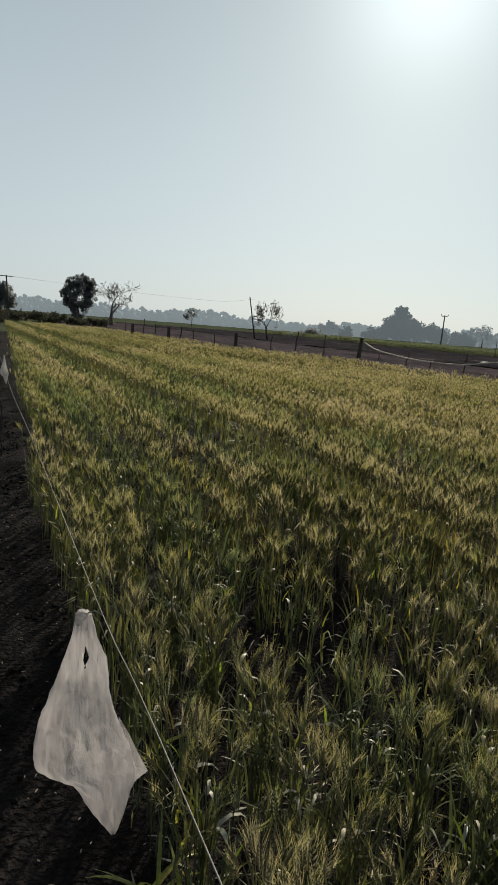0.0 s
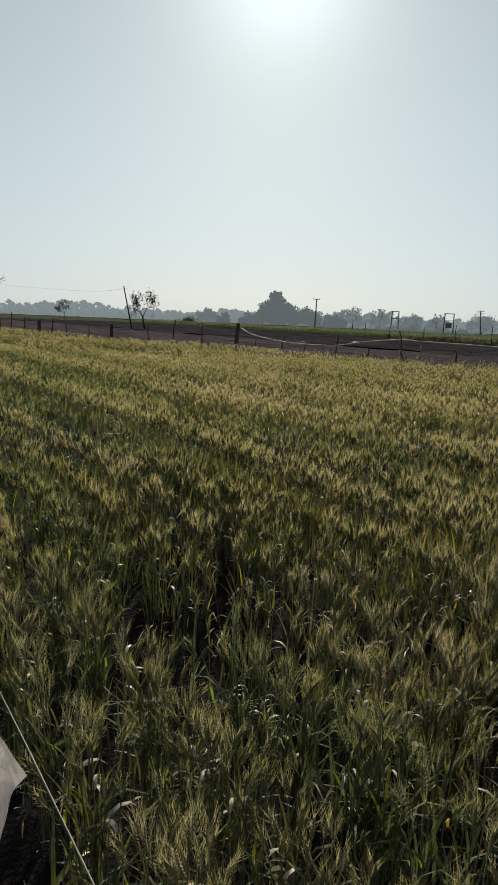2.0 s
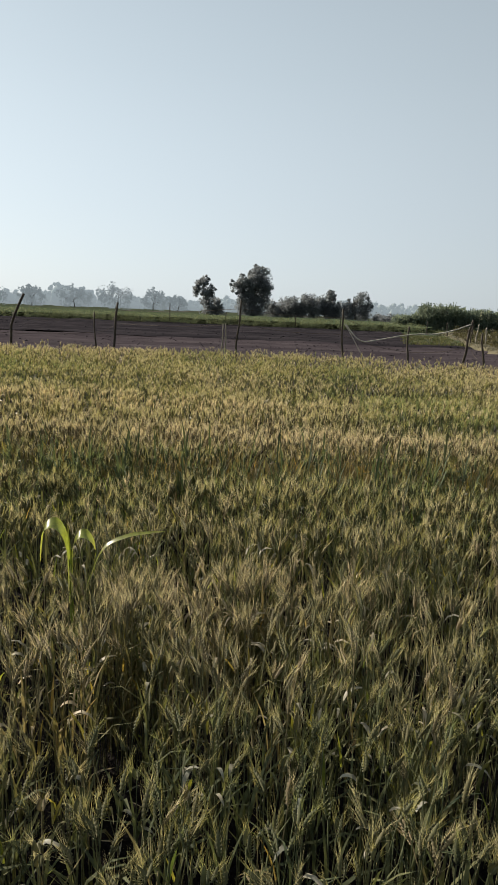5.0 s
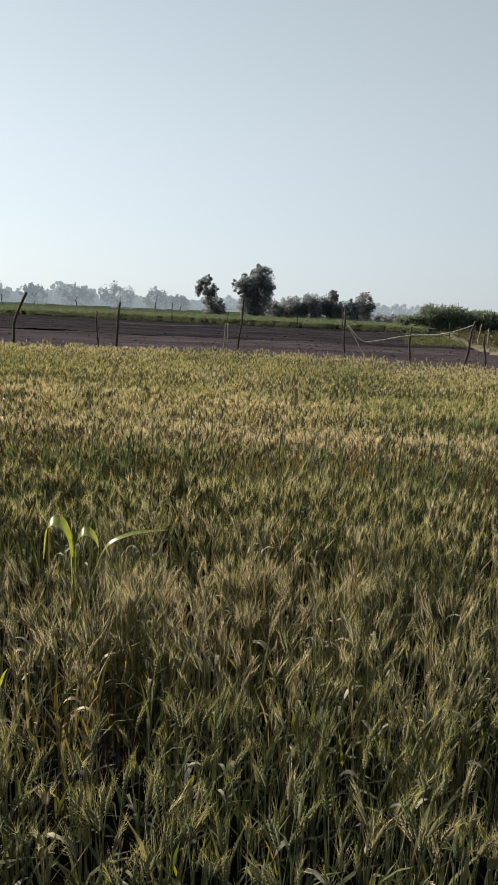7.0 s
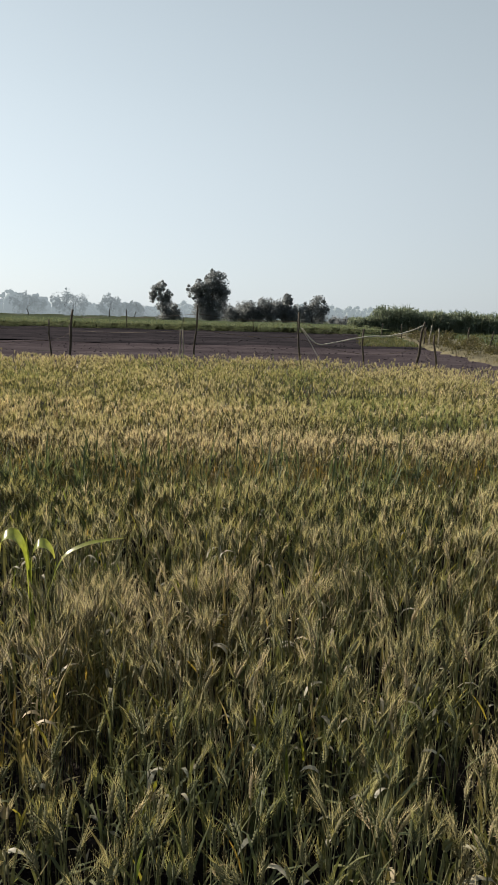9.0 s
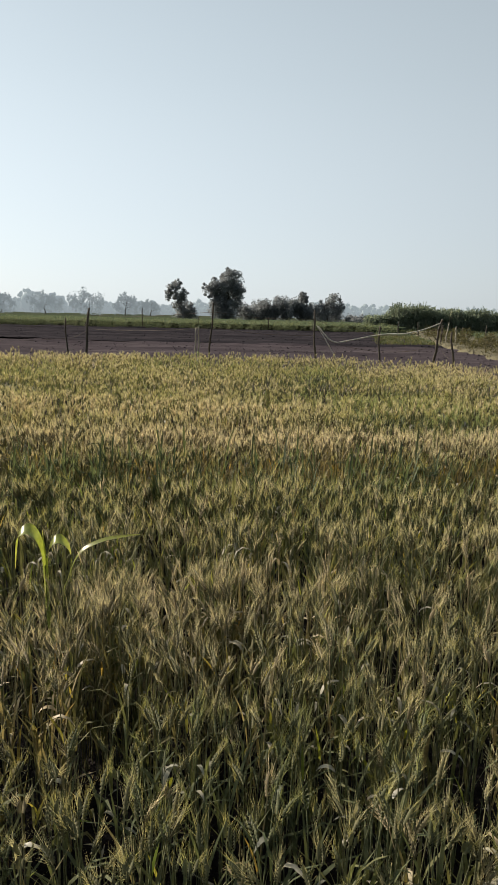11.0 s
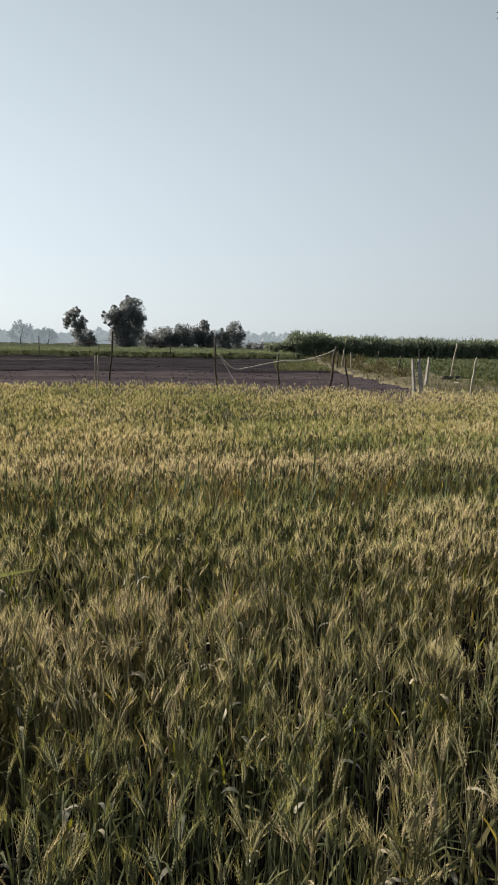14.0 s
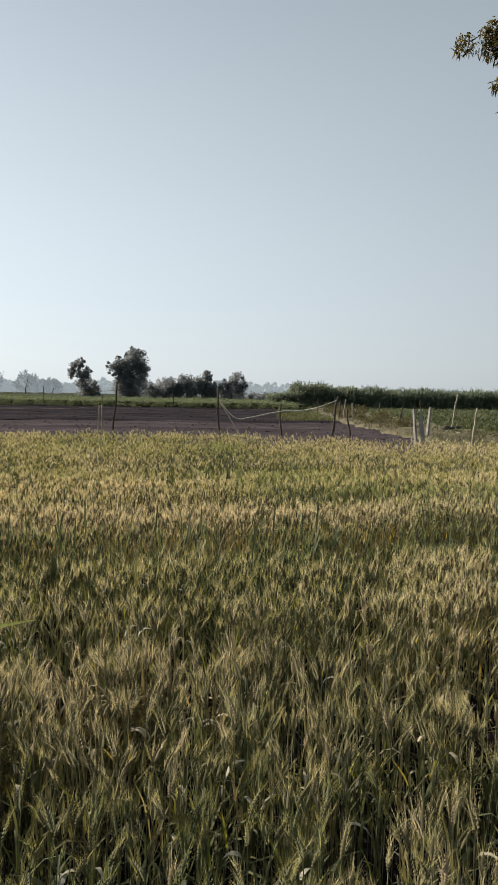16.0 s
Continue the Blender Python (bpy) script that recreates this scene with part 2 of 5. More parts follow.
def tri_mesh(name, V, F, mats, mi=None, tint=None, parent=None):
    """One mesh object of triangles from arrays."""
    V, F = np.asarray(V, np.float32), np.asarray(F, np.int32)
    me = bpy.data.meshes.new(name)
    me.vertices.add(len(V))
    me.vertices.foreach_set("co", V.ravel())
    me.loops.add(F.size)
    me.loops.foreach_set("vertex_index", F.ravel())
    me.polygons.add(len(F))
    me.polygons.foreach_set("loop_start", np.arange(0, F.size, 3, dtype=np.int32))
    for m in mats:
        me.materials.append(m)
    if mi is not None:
        me.polygons.foreach_set("material_index", np.asarray(mi, np.int32))
    if tint is not None:
        me.attributes.new("tint", "FLOAT", "POINT").data.foreach_set("value", np.asarray(tint, np.float32))
    me.update()
    me.validate()
    ob = new(name, me)
    ob.parent = parent
    return ob


def tube(bm, pts, radii, sides=8, cap=True):
    """A round bar through points, with a radius at each."""
    rings = []
    n = len(pts)
    for i, p in enumerate(pts):
        d = (Vector(pts[min(i + 1, n - 1)]) - Vector(pts[max(i - 1, 0)])).normalized()
        u = d.cross(Vector((0.31, 0.95, 0.05))).normalized()
        v = d.cross(u)
        rings.append([bm.verts.new(Vector(p) + radii[i] * (math.cos(2 * math.pi * k / sides) * u + math.sin(2 * math.pi * k / sides) * v)) for k in range(sides)])
    for r1, r2 in zip(rings, rings[1:]):
        for k in range(sides):
            bm.faces.new((r1[k], r1[(k + 1) % sides], r2[(k + 1) % sides], r2[k]))
    if cap:
        bm.faces.new(rings[0][::-1])
        bm.faces.new(rings[-1])


def box(bm, centre, size, turn=None):
    m = Matrix.Translation(centre) @ (turn or Matrix()) @ Matrix.Diagonal((*size, 1))
    bmesh.ops.create_cube(bm, size=1, matrix=m)


def vnoise(x, y, seed=0.0):
    """Smooth noise of the plan, about -1 to 1, for arrays."""
    r = np.random.RandomState(int(seed * 10) + 7)
    out, amp = np.zeros_like(x), 0.0
    for k in range(7):
        ang, ph, fr = r.uniform(0, 6.28), r.uniform(0, 6.28), r.uniform(0.5, 1.9)
        w = 1 / (0.6 + fr)
        out += w * np.sin(fr * (x * np.cos(ang) + y * np.sin(ang)) + ph + 0.8 * np.sin(0.7 * fr * (x * np.sin(ang) - y * np.cos(ang))))
        amp += w
    return out / amp * 1.8


# ---- the ground ----
EDGE_Y = [-14.0, -8.0, -5.0, -1.5, 3.0, 8.0, 14.0, 18.3, 21.5, 23.5, 31.0, 37.7, 43.0]
EDGE_X = [11.4, 11.7, 12.0, 12.4, 12.9, 12.9, 12.3, 11.5, 10.7, 8.9, 7.9, 6.9, 5.6]
SLOPE = 0.067                        # the wheat rows lean this much off the y axis


def right_edge(y):
    return np.interp(y, EDGE_Y, EDGE_X)


def grid(x0, x1, nx, y0, y1, ny, height, inside=None):
    xs, ys = np.linspace(x0, x1, nx), np.linspace(y0, y1, ny)
    X, Y = np.meshgrid(xs, ys)
    if inside is not None:
        X, Y = inside(X, Y)
    V = np.stack([X, Y, height(X, Y)], -1).reshape(-1, 3)
    i = (np.arange(ny - 1)[:, None] * nx + np.arange(nx - 1)).ravel()
    F = np.concatenate([np.stack([i, i + 1, i + nx + 1], 1), np.stack([i, i + nx + 1, i + nx], 1)])
    return V, F


V, F = grid(-2200, 2200, 60, -2200, 2200, 60, lambda x, y: -0.06 + 0 * x)
tagged(tri_mesh("ground", V, F, [M_GROUND]), "flat farmland of dry grass and thin green to the horizon", "ground", kind="structure")
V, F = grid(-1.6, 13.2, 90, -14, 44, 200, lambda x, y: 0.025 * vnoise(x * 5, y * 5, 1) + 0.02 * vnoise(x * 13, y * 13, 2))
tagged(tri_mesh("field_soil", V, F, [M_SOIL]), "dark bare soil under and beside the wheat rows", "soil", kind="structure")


def furrows(x, y):
    return 0.045 * np.sin(x * 2 * np.pi / 2.4) + 0.03 * vnoise(x * 2, y * 1.2, 3) + 0.025 * vnoise(x * 4.5, y * 2, 4)


V, F = grid(0, 1, 90, -10.0, 130, 260, furrows, lambda u, y: (right_edge(y) + 0.6 + u * (33.0 - 0.10 * (y - 5) * (y > 5) - right_edge(y)), y))
tagged(tri_mesh("harrowed_field", V, F, [M_HARROW]), "brown harrowed strip of bare soil behind the fence", "soil", kind="structure")


def clods(x, y):
    return 0.06 * np.sin(x * 2 * np.pi / 1.9) + 0.05 * vnoise(x * 1.3, y * 0.9, 17) + 0.04 * vnoise(x * 2.9, y * 1.8, 18) + 0.02


V, F = grid(0, 1, 170, -10.0, 130, 160, clods, lambda u, y: (33.6 - 0.10 * (y - 5) * (y > 5) + u * (26.5 + 0.05 * (y - 5) * (y > 5)), y))
tagged(tri_mesh("ploughed_field", V, F, [M_PLOUGH]), "dark freshly ploughed field with rough clods", "ploughed field", kind="structure")


def clod_mesh(name, x, y, z, size, mat, label, seed):
    """Loose lumps of earth lying on the soil, as one mesh."""
    rng = np.random.RandomState(seed)
    o = np.array([(1, 0, 0), (0, 1, 0), (-1, 0, 0), (0, -1, 0), (0, 0, 1), (0, 0, -1)], float)
    of = np.array([(0, 1, 4), (1, 2, 4), (2, 3, 4), (3, 0, 4), (1, 0, 5), (2, 1, 5), (3, 2, 5), (0, 3, 5)])
    n = len(x)
    a = rng.uniform(0, 6.28, n)
    v = o[None] * (size[:, None, None] * rng.uniform(0.6, 1.35, (n, 6, 3))) * (1, 1, 0.7)
    c, d = np.cos(a)[:, None], np.sin(a)[:, None]
    V = np.stack([v[..., 0] * c - v[..., 1] * d + x[:, None], v[..., 0] * d + v[..., 1] * c + y[:, None], v[..., 2] + z[:, None]], -1).reshape(-1, 3)
    F = (of[None] + (np.arange(n) * 6)[:, None, None]).reshape(-1, 3)
    tagged(tri_mesh(name, V, F, [mat]), label, "clods", kind="stuff")


def strew_clods():
    rng = np.random.RandomState(91)
    n = 4200
    y = -9.5 + 60 * rng.uniform(size=n) ** 1.5
    split = 33.3 - 0.10 * np.maximum(y - 5, 0)
    x = right_edge(y) + 0.7 + rng.uniform(size=n) * (split - right_edge(y) - 0.8)
    clod_mesh("harrowed_clods", x, y, furrows(x, y), rng.uniform(0.02, 0.065, n) * rng.uniform(0.6, 1.4, n), M_HARROW, "small brown clods on the harrowed strip", 92)
    n = 4200
    y = -9.5 + 75 * rng.uniform(size=n) ** 1.3
    split = 33.8 - 0.10 * np.maximum(y - 5, 0)
    x = split + 25.5 * rng.uniform(size=n)
    clod_mesh("ploughed_clods", x, y, clods(x, y), rng.uniform(0.03, 0.08, n), M_PLOUGH, "rough dark clods turned up by the plough", 93)
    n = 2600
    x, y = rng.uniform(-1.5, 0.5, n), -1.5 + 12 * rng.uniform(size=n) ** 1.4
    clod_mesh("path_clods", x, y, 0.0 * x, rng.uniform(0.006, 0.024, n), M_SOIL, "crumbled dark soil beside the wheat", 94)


strew_clods()

# ---- the wheat ----


class Tris:
    """Collects small pieces of triangles with a material number each."""

    def __init__(self):
        self.v, self.f, self.m, self.n = [], [], [], 0

    def add(self, v, f, m):
        v, f = np.asarray(v, float), np.asarray(f, int)
        self.v.append(v)
        self.f.append(f + self.n)
        self.m.append(np.full(len(f), m))
        self.n += len(v)

    def done(self):
        return np.concatenate(self.v), np.concatenate(self.f), np.concatenate(self.m)


def ribbon(pts, widths, side):
    """A leaf blade along points, with a width at each; side is its flat direction."""
    v = []
    for p, w in zip(pts, widths):
        v += [p - side * w / 2, p + side * w / 2]
    f = []
    for i in range(len(pts) - 1):
        f += [(2 * i, 2 * i + 1, 2 * i + 3), (2 * i, 2 * i + 3, 2 * i + 2)]
    return v, f


def blade(rng, base, az, length, width, rise, droop, segs, twist=0.0):
    """An arching blade that leaves its base upward and bends over."""
    out = np.array([math.cos(az), math.sin(az), 0.0])
    side = np.array([-math.sin(az), math.cos(az), twist])
    ang, p, pts = rise, np.array(base, float), [np.array(base, float)]
    for k in range(segs):
        p = p + length / segs * (math.cos(ang) * out + math.sin(ang) * np.array([0, 0, 1.0]))
        ang -= droop / segs
        pts.append(p)
    w = [width * (0.7 if k == 0 else (1 - (k / segs) ** 2.2) + 0.04) for k in range(segs + 1)]
    return ribbon(pts, w, side)


STEM, LEAF, EAR, AWN, DRY, BRIGHT = range(6)


def thin_awn(t, rng, base, way, length, half):
    """One bristle of an ear: a long thin spike."""
    q = np.cross(way, [rng.normal(), rng.normal(), 0.3])
    q *= half / np.linalg.norm(q)
    t.add([base - q, base + q, base + way * length], [(0, 1, 2)], AWN)


def wheat_plant(rng, lod, headed=True):
    """One tiller: stem, bearded ear and leaves. Gives its triangles and the height of the stem."""
    t = Tris()
    h = (0.57 if headed else 0.585) * rng.uniform(0.93, 1.07)
    lean_az, lean = rng.uniform(0, 6.28), abs(rng.normal(0, 0.065))
    ld = np.array([math.cos(lean_az), math.sin(lean_az), 0])
    stem = lambda s: np.array([0, 0, h * s]) + ld * lean * s * s * h
    up = stem(1.0) - stem(0.9)
    up = up / np.linalg.norm(up)
    up = up + ld * abs(rng.normal(0, 0.09)) + 0.07 * rng.normal(size=3) * (1, 1, 0)
    up /= np.linalg.norm(up)
    u = np.cross(up, [math.cos(lean_az + 1), math.sin(lean_az + 1), 0.01])
    u /= np.linalg.norm(u)
    w = np.cross(up, u)
    L = rng.uniform(0.046, 0.068)
    r = 0.0017 if lod == 0 else (0.0022 if lod == 1 else 0.004)
    # stem
    if lod == 0:
        v, f = [], []
        for i, s in enumerate((0.0, 0.55, 1.0)):
            for k in range(3):
                v.append(stem(s) + r * (1.2 - 0.3 * s) * (math.cos(2.1 * k) * u + math.sin(2.1 * k) * w))
        for i in range(2):
            for k in range(3):
                a, b = 3 * i + k, 3 * i + (k + 1) % 3
                f += [(a, b, b + 3), (a, b + 3, a + 3)]
        t.add(v, f, STEM)
    elif lod < 2:
        side = u * r
        t.add([stem(0.25) - side, stem(0.25) + side, stem(1.0)], [(0, 1, 2)], STEM)
    # ear
    p0 = stem(1.0)
    nod = ld * rng.uniform(0.0, 0.25)
    if not headed:
        pass
    elif lod == 0:
        # overlapping spikelets in two ranks, each with its bristles
        for k in range(14):
            s = 1 if k % 2 else -1
            b = p0 + up * (L * k / 14) + nod * L * (k / 14) ** 2
            fat = 0.0080 * (1 - 0.5 * abs(k / 7 - 0.8))
            tip = b + up * 0.0105 + w * s * fat * 1.15
            t.add([b - up * 0.002, b + w * s * fat + up * 0.003 + u * fat * 0.85, b + w * s * fat + up * 0.003 - u * fat * 0.85, tip],
                  [(0, 1, 3), (0, 3, 2), (1, 2, 3)], EAR)
            for _ in range(2):
                d = up + nod * 0.6 + w * s * rng.uniform(0.02, 0.50) + u * rng.normal(0, 0.24)
                d /= np.linalg.norm(d)
                thin_awn(t, rng, tip, d, rng.uniform(0.034, 0.057), 0.00038)
    elif lod == 1:
        c = [p0, p0 + up * L + nod * L]
        ring = []
        for z, fat in ((0.22, 0.0074), (0.65, 0.0070)):
            ring += [p0 + up * L * z + nod * L * z * z + fat * (math.cos(1.571 * k) * u * 0.8 + math.sin(1.571 * k) * w) for k in range(4)]
        f = []
        for k in range(4):
            j = (k + 1) % 4
            f += [(0, 2 + j, 2 + k), (2 + k, 2 + j, 6 + j), (2 + k, 6 + j, 6 + k), (1, 6 + k, 6 + j)]
        t.add(c + ring, f, EAR)
        for k in range(18):
            z = rng.uniform(0.1, 1.0)
            d = up + nod * 0.6 + w * rng.normal(0, 0.32) + u * rng.normal(0, 0.32)
            d /= np.linalg.norm(d)
            thin_awn(t, rng, p0 + up * L * z + nod * L * z * z, d, rng.uniform(0.042, 0.070), 0.00080)
    else:
        fat = 0.0080 if lod == 2 else 0.011
        q = (u * math.cos(1.0) + w * math.sin(1.0)) * fat
        lo, hi = p0 + up * L * 0.2, p0 + up * L * 0.7
        t.add([p0, lo - q, lo + q, hi - q * 0.85, hi + q * 0.85, p0 + up * L * 1.05], [(0, 2, 1), (1, 2, 4), (1, 4, 3), (3, 4, 5)], EAR)
        for k in range(11 if lod == 2 else 5):
            d = up + w * rng.normal(0, 0.30) + u * rng.normal(0, 0.30)
            d /= np.linalg.norm(d)
            thin_awn(t, rng, p0 + up * L * rng.uniform(0.2, 0.95), d, rng.uniform(0.040, 0.068), 0.0019 if lod == 2 else 0.0046)
    # leaves
    n, segs = ((3, 3), (2, 2), (1, 2), (1, 1))[lod]
    n += 0 if headed else (1 if lod == 0 else 2)
    for k in range(n):
        s = rng.uniform(0.52, 0.75) if k == 0 else (rng.uniform(0.2, 0.6) if headed else rng.uniform(0.5, 0.97))
        v, f = blade(rng, stem(s), rng.uniform(0, 6.28), rng.uniform(0.13, 0.24), rng.uniform(0.007, 0.0125) * (1, 1.1, 1.5, 2.2)[lod],
                     rng.uniform(1.1, 1.5), rng.uniform(0.2, 0.9) if rng.uniform() < 0.65 else rng.uniform(1.4, 3.2), segs, rng.normal(0, 0.3))
        t.add(v, f, LEAF)
    # now and then a dead leaf, pale and folded over
    if lod < 3 and rng.uniform() < (0.17 if headed else 0.35):
        v, f = blade(rng, stem(rng.uniform(0.6, 0.92)), rng.uniform(0, 6.28), rng.uniform(0.05, 0.12), 0.0125 * (1, 1, 1.4)[lod], rng.uniform(0.7, 1.3), rng.uniform(2.2, 3.8), (4, 3, 2)[lod], rng.normal(0, 0.4))
        t.add(v, f, DRY)
    # a few leaves turn bright yellow before the rest
    if lod < 2 and rng.uniform() < (0.22 if lod == 0 else 0.10):
        v, f = blade(rng, stem(rng.uniform(0.5, 0.85)), rng.uniform(0, 6.28), rng.uniform(0.08, 0.14), 0.009, rng.uniform(0.8, 1.4), rng.uniform(0.4, 1.8), 3, rng.normal(0, 0.3))
        t.add(v, f, BRIGHT)
    return (*t.done(), h)


def furrow_depth(x, y):
    """How low the crop stands: long irrigation furrows between the beds."""
    u = x + SLOPE * y
    d = 0.0 * u
    for c, deep, wide in ((0.40, 0.06, 0.06), (1.13, 0.15 * np.clip((y - 0.5) / 1.5, 0, 1), 0.10), (2.14, 0.03 + 0.30 * np.clip((y - 2.5) / 2.5, 0, 1), 0.22), (2.95, 0.07, 0.12), (3.50 + 0.03 * np.clip(8 - y, 0, 9), 0.26, 0.26), (5.75, 0.07, 0.2), (7.6, 0.08, 0.22), (9.3, 0.08, 0.22), (10.9, 0.08, 0.2)):
        d = d + deep * np.exp(-((u - c + 0.05 * np.sin(y * 1.1 + c)) / wide) ** 2)
    return d


def sow(rng, x1, y0, y1, density, near, far, loose):
    """Tufts of tillers in drilled rows: places inside the field, between two distances from the path's bend, and each tuft's own height and ripeness."""
    per, row = 5, 0.28
    n = int((x1 + 3.0) * (y1 - y0) * density / per)
    u, y = rng.uniform(0, x1 + 3.0, n), rng.uniform(y0, y1, n)
    number = np.round(u / row).astype(int)
    loose = loose * np.where(y < 0.6, 2.4, 0.7)
    u = number * row + rng.normal(0, 1, n) * 0.018 * loose
    rows = np.random.RandomState(12)
    ridge, shade = rows.normal(0, 0.045, 400)[number], rows.normal(0, 0.07, 400)[number]
    k = rng.randint(2, 2 * per - 1, n)
    u, y, loose = np.repeat(u, k), np.repeat(y, k), np.repeat(loose, k)
    tall, tone = np.repeat(ridge + rng.normal(0, 0.038, n), k), np.repeat(shade + rng.normal(0, 0.12, n), k)
    u, y = u + rng.normal(0, 0.016, len(u)) * loose, y + rng.normal(0, 0.034, len(u)) * loose
    x = u - SLOPE * y
    d = np.hypot(x - 0.1, y + 0.2) + rng.normal(0, 0.15, len(x))
    left = np.maximum(0.42 - SLOPE * y, 0.25) + 0.04 * np.sin(y * 2.3)
    ok = (d >= near) & (d < far) & (x > left) & (x < right_edge(y) - 0.1 + 0.12 * np.sin(y * 3.1)) & (y < 43)
    ok &= rng.uniform(size=len(x)) > 1.1 * furrow_depth(x, y)
    ok &= rng.uniform(size=len(x)) > 0.28 * (y > 0.5) * (y < 6.5) * (x + SLOPE * y < 2.2)        # thin rows beside the path
    ok &= np.hypot(x - 2.22, y - 0.41) > 0.04 + 0.015 * rng.normal(size=len(x))     # room round the maize plant
    ok &= vnoise(x * 5.0, y * 3.2, 21) + 0.25 * rng.normal(size=len(x)) > -0.85
    return x[ok], y[ok], tall[ok], tone[ok]


def plant_wheat():
    rng = np.random.RandomState(4)
    zones = ((0, 12, 3.0, -2.9, 3.0, 0.0, 2.7, 365), (1, 12, 5.8, -5.6, 5.8, 2.7, 5.5, 430),
             (2, 12, 13, -11, 17.2, 5.5, 17.0, 240), (3, 10, 13, -13.5, 43, 17.0, 60.0, 135))
    Vs, Fs, Ms, Ts, n = [], [], [], [], 0
    for lod, kinds, x1, y0, y1, near, far, density in zones:
        x, y, tall, tone = sow(rng, x1, y0, y1, density, near, far, (1.0, 1.5, 2.2, 2.2)[lod])
        which = rng.randint(0, kinds, len(x))
        low = (furrow_depth(x, y) > 0.13 + 0.03 * rng.normal(size=len(x))) & (rng.uniform(size=len(x)) < 0.5)
        which = np.where(low, kinds + rng.randint(0, 3, len(x)), which)
        ripe = 0.43 + 0.16 * vnoise(x * 0.9, y * 0.9, 5) + 0.13 * vnoise(x * 3.2, y * 3.2, 6)
        ripe += 0.16 * np.exp(-((x - 3.4) / 1.6) ** 2 - ((y - 2.2) / 1.5) ** 2)
        # nearest plants are greenest; riper bands follow the rows
        ripe -= 0.10 * np.exp(-((x - 0.9) / 1.0) ** 2 - ((y - 0.7) / 2.0) ** 2)
        u, near_side = x + SLOPE * y, 1 / (1 + np.exp((y - 0.8) / 0.5))
        ripe += near_side * (0.42 * np.exp(-((u - 6.05) / 0.26) ** 2) + 0.40 * np.exp(-((u - 4.5) / 0.26) ** 2) + 0.16 * np.exp(-((u - 2.15) / 0.28) ** 2))
        ripe += (0.07 - 0.20 / (1 + np.exp((y - 0.05) / 0.25))) * np.exp(-(np.hypot(x, y) / 2.3) ** 2)
        # a backward, dark green patch
        patch = np.exp(-((x - 1.75) / 0.32) ** 2 - ((y - 2.05) / 0.55) ** 2)
        ripe -= 0.40 * patch
        dip = furrow_depth(x, y)
        ripe += tone - 2.9 * dip + 0.06 * np.clip((x - 3.8) / 2.0, 0, 1)
        hgt = 0.985 + 0.05 * vnoise(x * 1.1, y * 0.8, 8) + 0.07 * vnoise(x * 5.5, y * 3.5, 23) * (lod < 2) + 0.045 * rng.normal(size=len(x)) + tall + 0.10 * np.clip((np.hypot(x, y) - 2.0) / 3.0, 0, 1) + 0.01 * np.clip((np.hypot(x, y) - 6.0) / 5.0, 0, 1) - dip * 0.40 + (0.06 + 0.08 * (y < 1.2)) * low
        hgt += 0.03 * np.clip((x - 7.0) / 4.0, 0, 1) / (1 + np.exp(y - 4.0))
        hgt -= 0.14 * patch
        for k in range(kinds + 3):
            v, f, m, stalk = wheat_plant(rng, lod, k < kinds)
            i = np.flatnonzero(which == k)
            a = rng.uniform(0, 6.283, len(i))
            c, s, g = np.cos(a)[:, None], np.sin(a)[:, None], np.clip(hgt[i], 0.6, 1.4)[:, None]
            P = np.stack([(v[:, 0] * c - v[:, 1] * s) + x[i][:, None], (v[:, 0] * s + v[:, 1] * c) + y[i][:, None], v[:, 2] + (g - 1) * np.minimum(v[:, 2], stalk)], -1)
            Vs.append(P.reshape(-1, 3))
            Fs.append((f[None] + (np.arange(len(i)) * len(v))[:, None, None]).reshape(-1, 3) + n)
            Ms.append(np.tile(m, len(i)))
            tint = np.repeat(ripe[i] + 0.10 * rng.normal(size=len(i)), len(v))
            dead = np.repeat(rng.uniform(size=len(i)) < 0.045, len(v))
            Ts.append(np.clip(np.where(dead, tint + 0.45, tint), 0, 1))
            n += len(i) * len(v)
    ob = tri_mesh("wheat_crop", np.concatenate(Vs), np.concatenate(Fs), [M_STEM, M_LEAF, M_EAR, M_AWN, M_DRYLEAF, M_BRIGHTLEAF], np.concatenate(Ms), np.concatenate(Ts))
    tagged(ob, "ripening bearded wheat, olive green to tan, sown in rows", "wheat", kind="stuff")


plant_wheat()


def straw_litter():
    rng = np.random.RandomState(95)
    t, T = Tris(), []
    for k in range(2600):
        x, y, size = rng.uniform(-1.3, 0.6), -1.0 + 7 * rng.uniform() ** 1.3, rng.uniform(0.003, 0.012)
        if k % 2:
            x, y, size = rng.uniform(0.35, 3.2), rng.uniform(-2.6, 2.8), rng.uniform(0.015, 0.055)
        a = rng.uniform(0, 6.28)
        d = np.array([math.cos(a), math.sin(a), rng.normal(0, 0.25)]) * size
        p = np.array([x, y, 0.045 + rng.uniform(0, 0.03)])
        v, f = ribbon([p - d, p + d * 0.1 + np.array([0, 0, 0.15 * size]), p + d], [0.002, 0.004 + 0.09 * size, 0.001], np.array([-math.sin(a), math.cos(a), 0.2]))
        t.add(v, f, int(k % 6 == 1))
        T += [rng.uniform(0.1, 0.9)] * len(v)
    V, F, m = t.done()
    tagged(tri_mesh("straw_litter", V, F, [M_DRYLEAF, M_BRIGHTLEAF], m, T), "pale bits of straw and dead leaf on the soil", "straw", kind="stuff")


straw_litter()

# ---- fence along the field ----


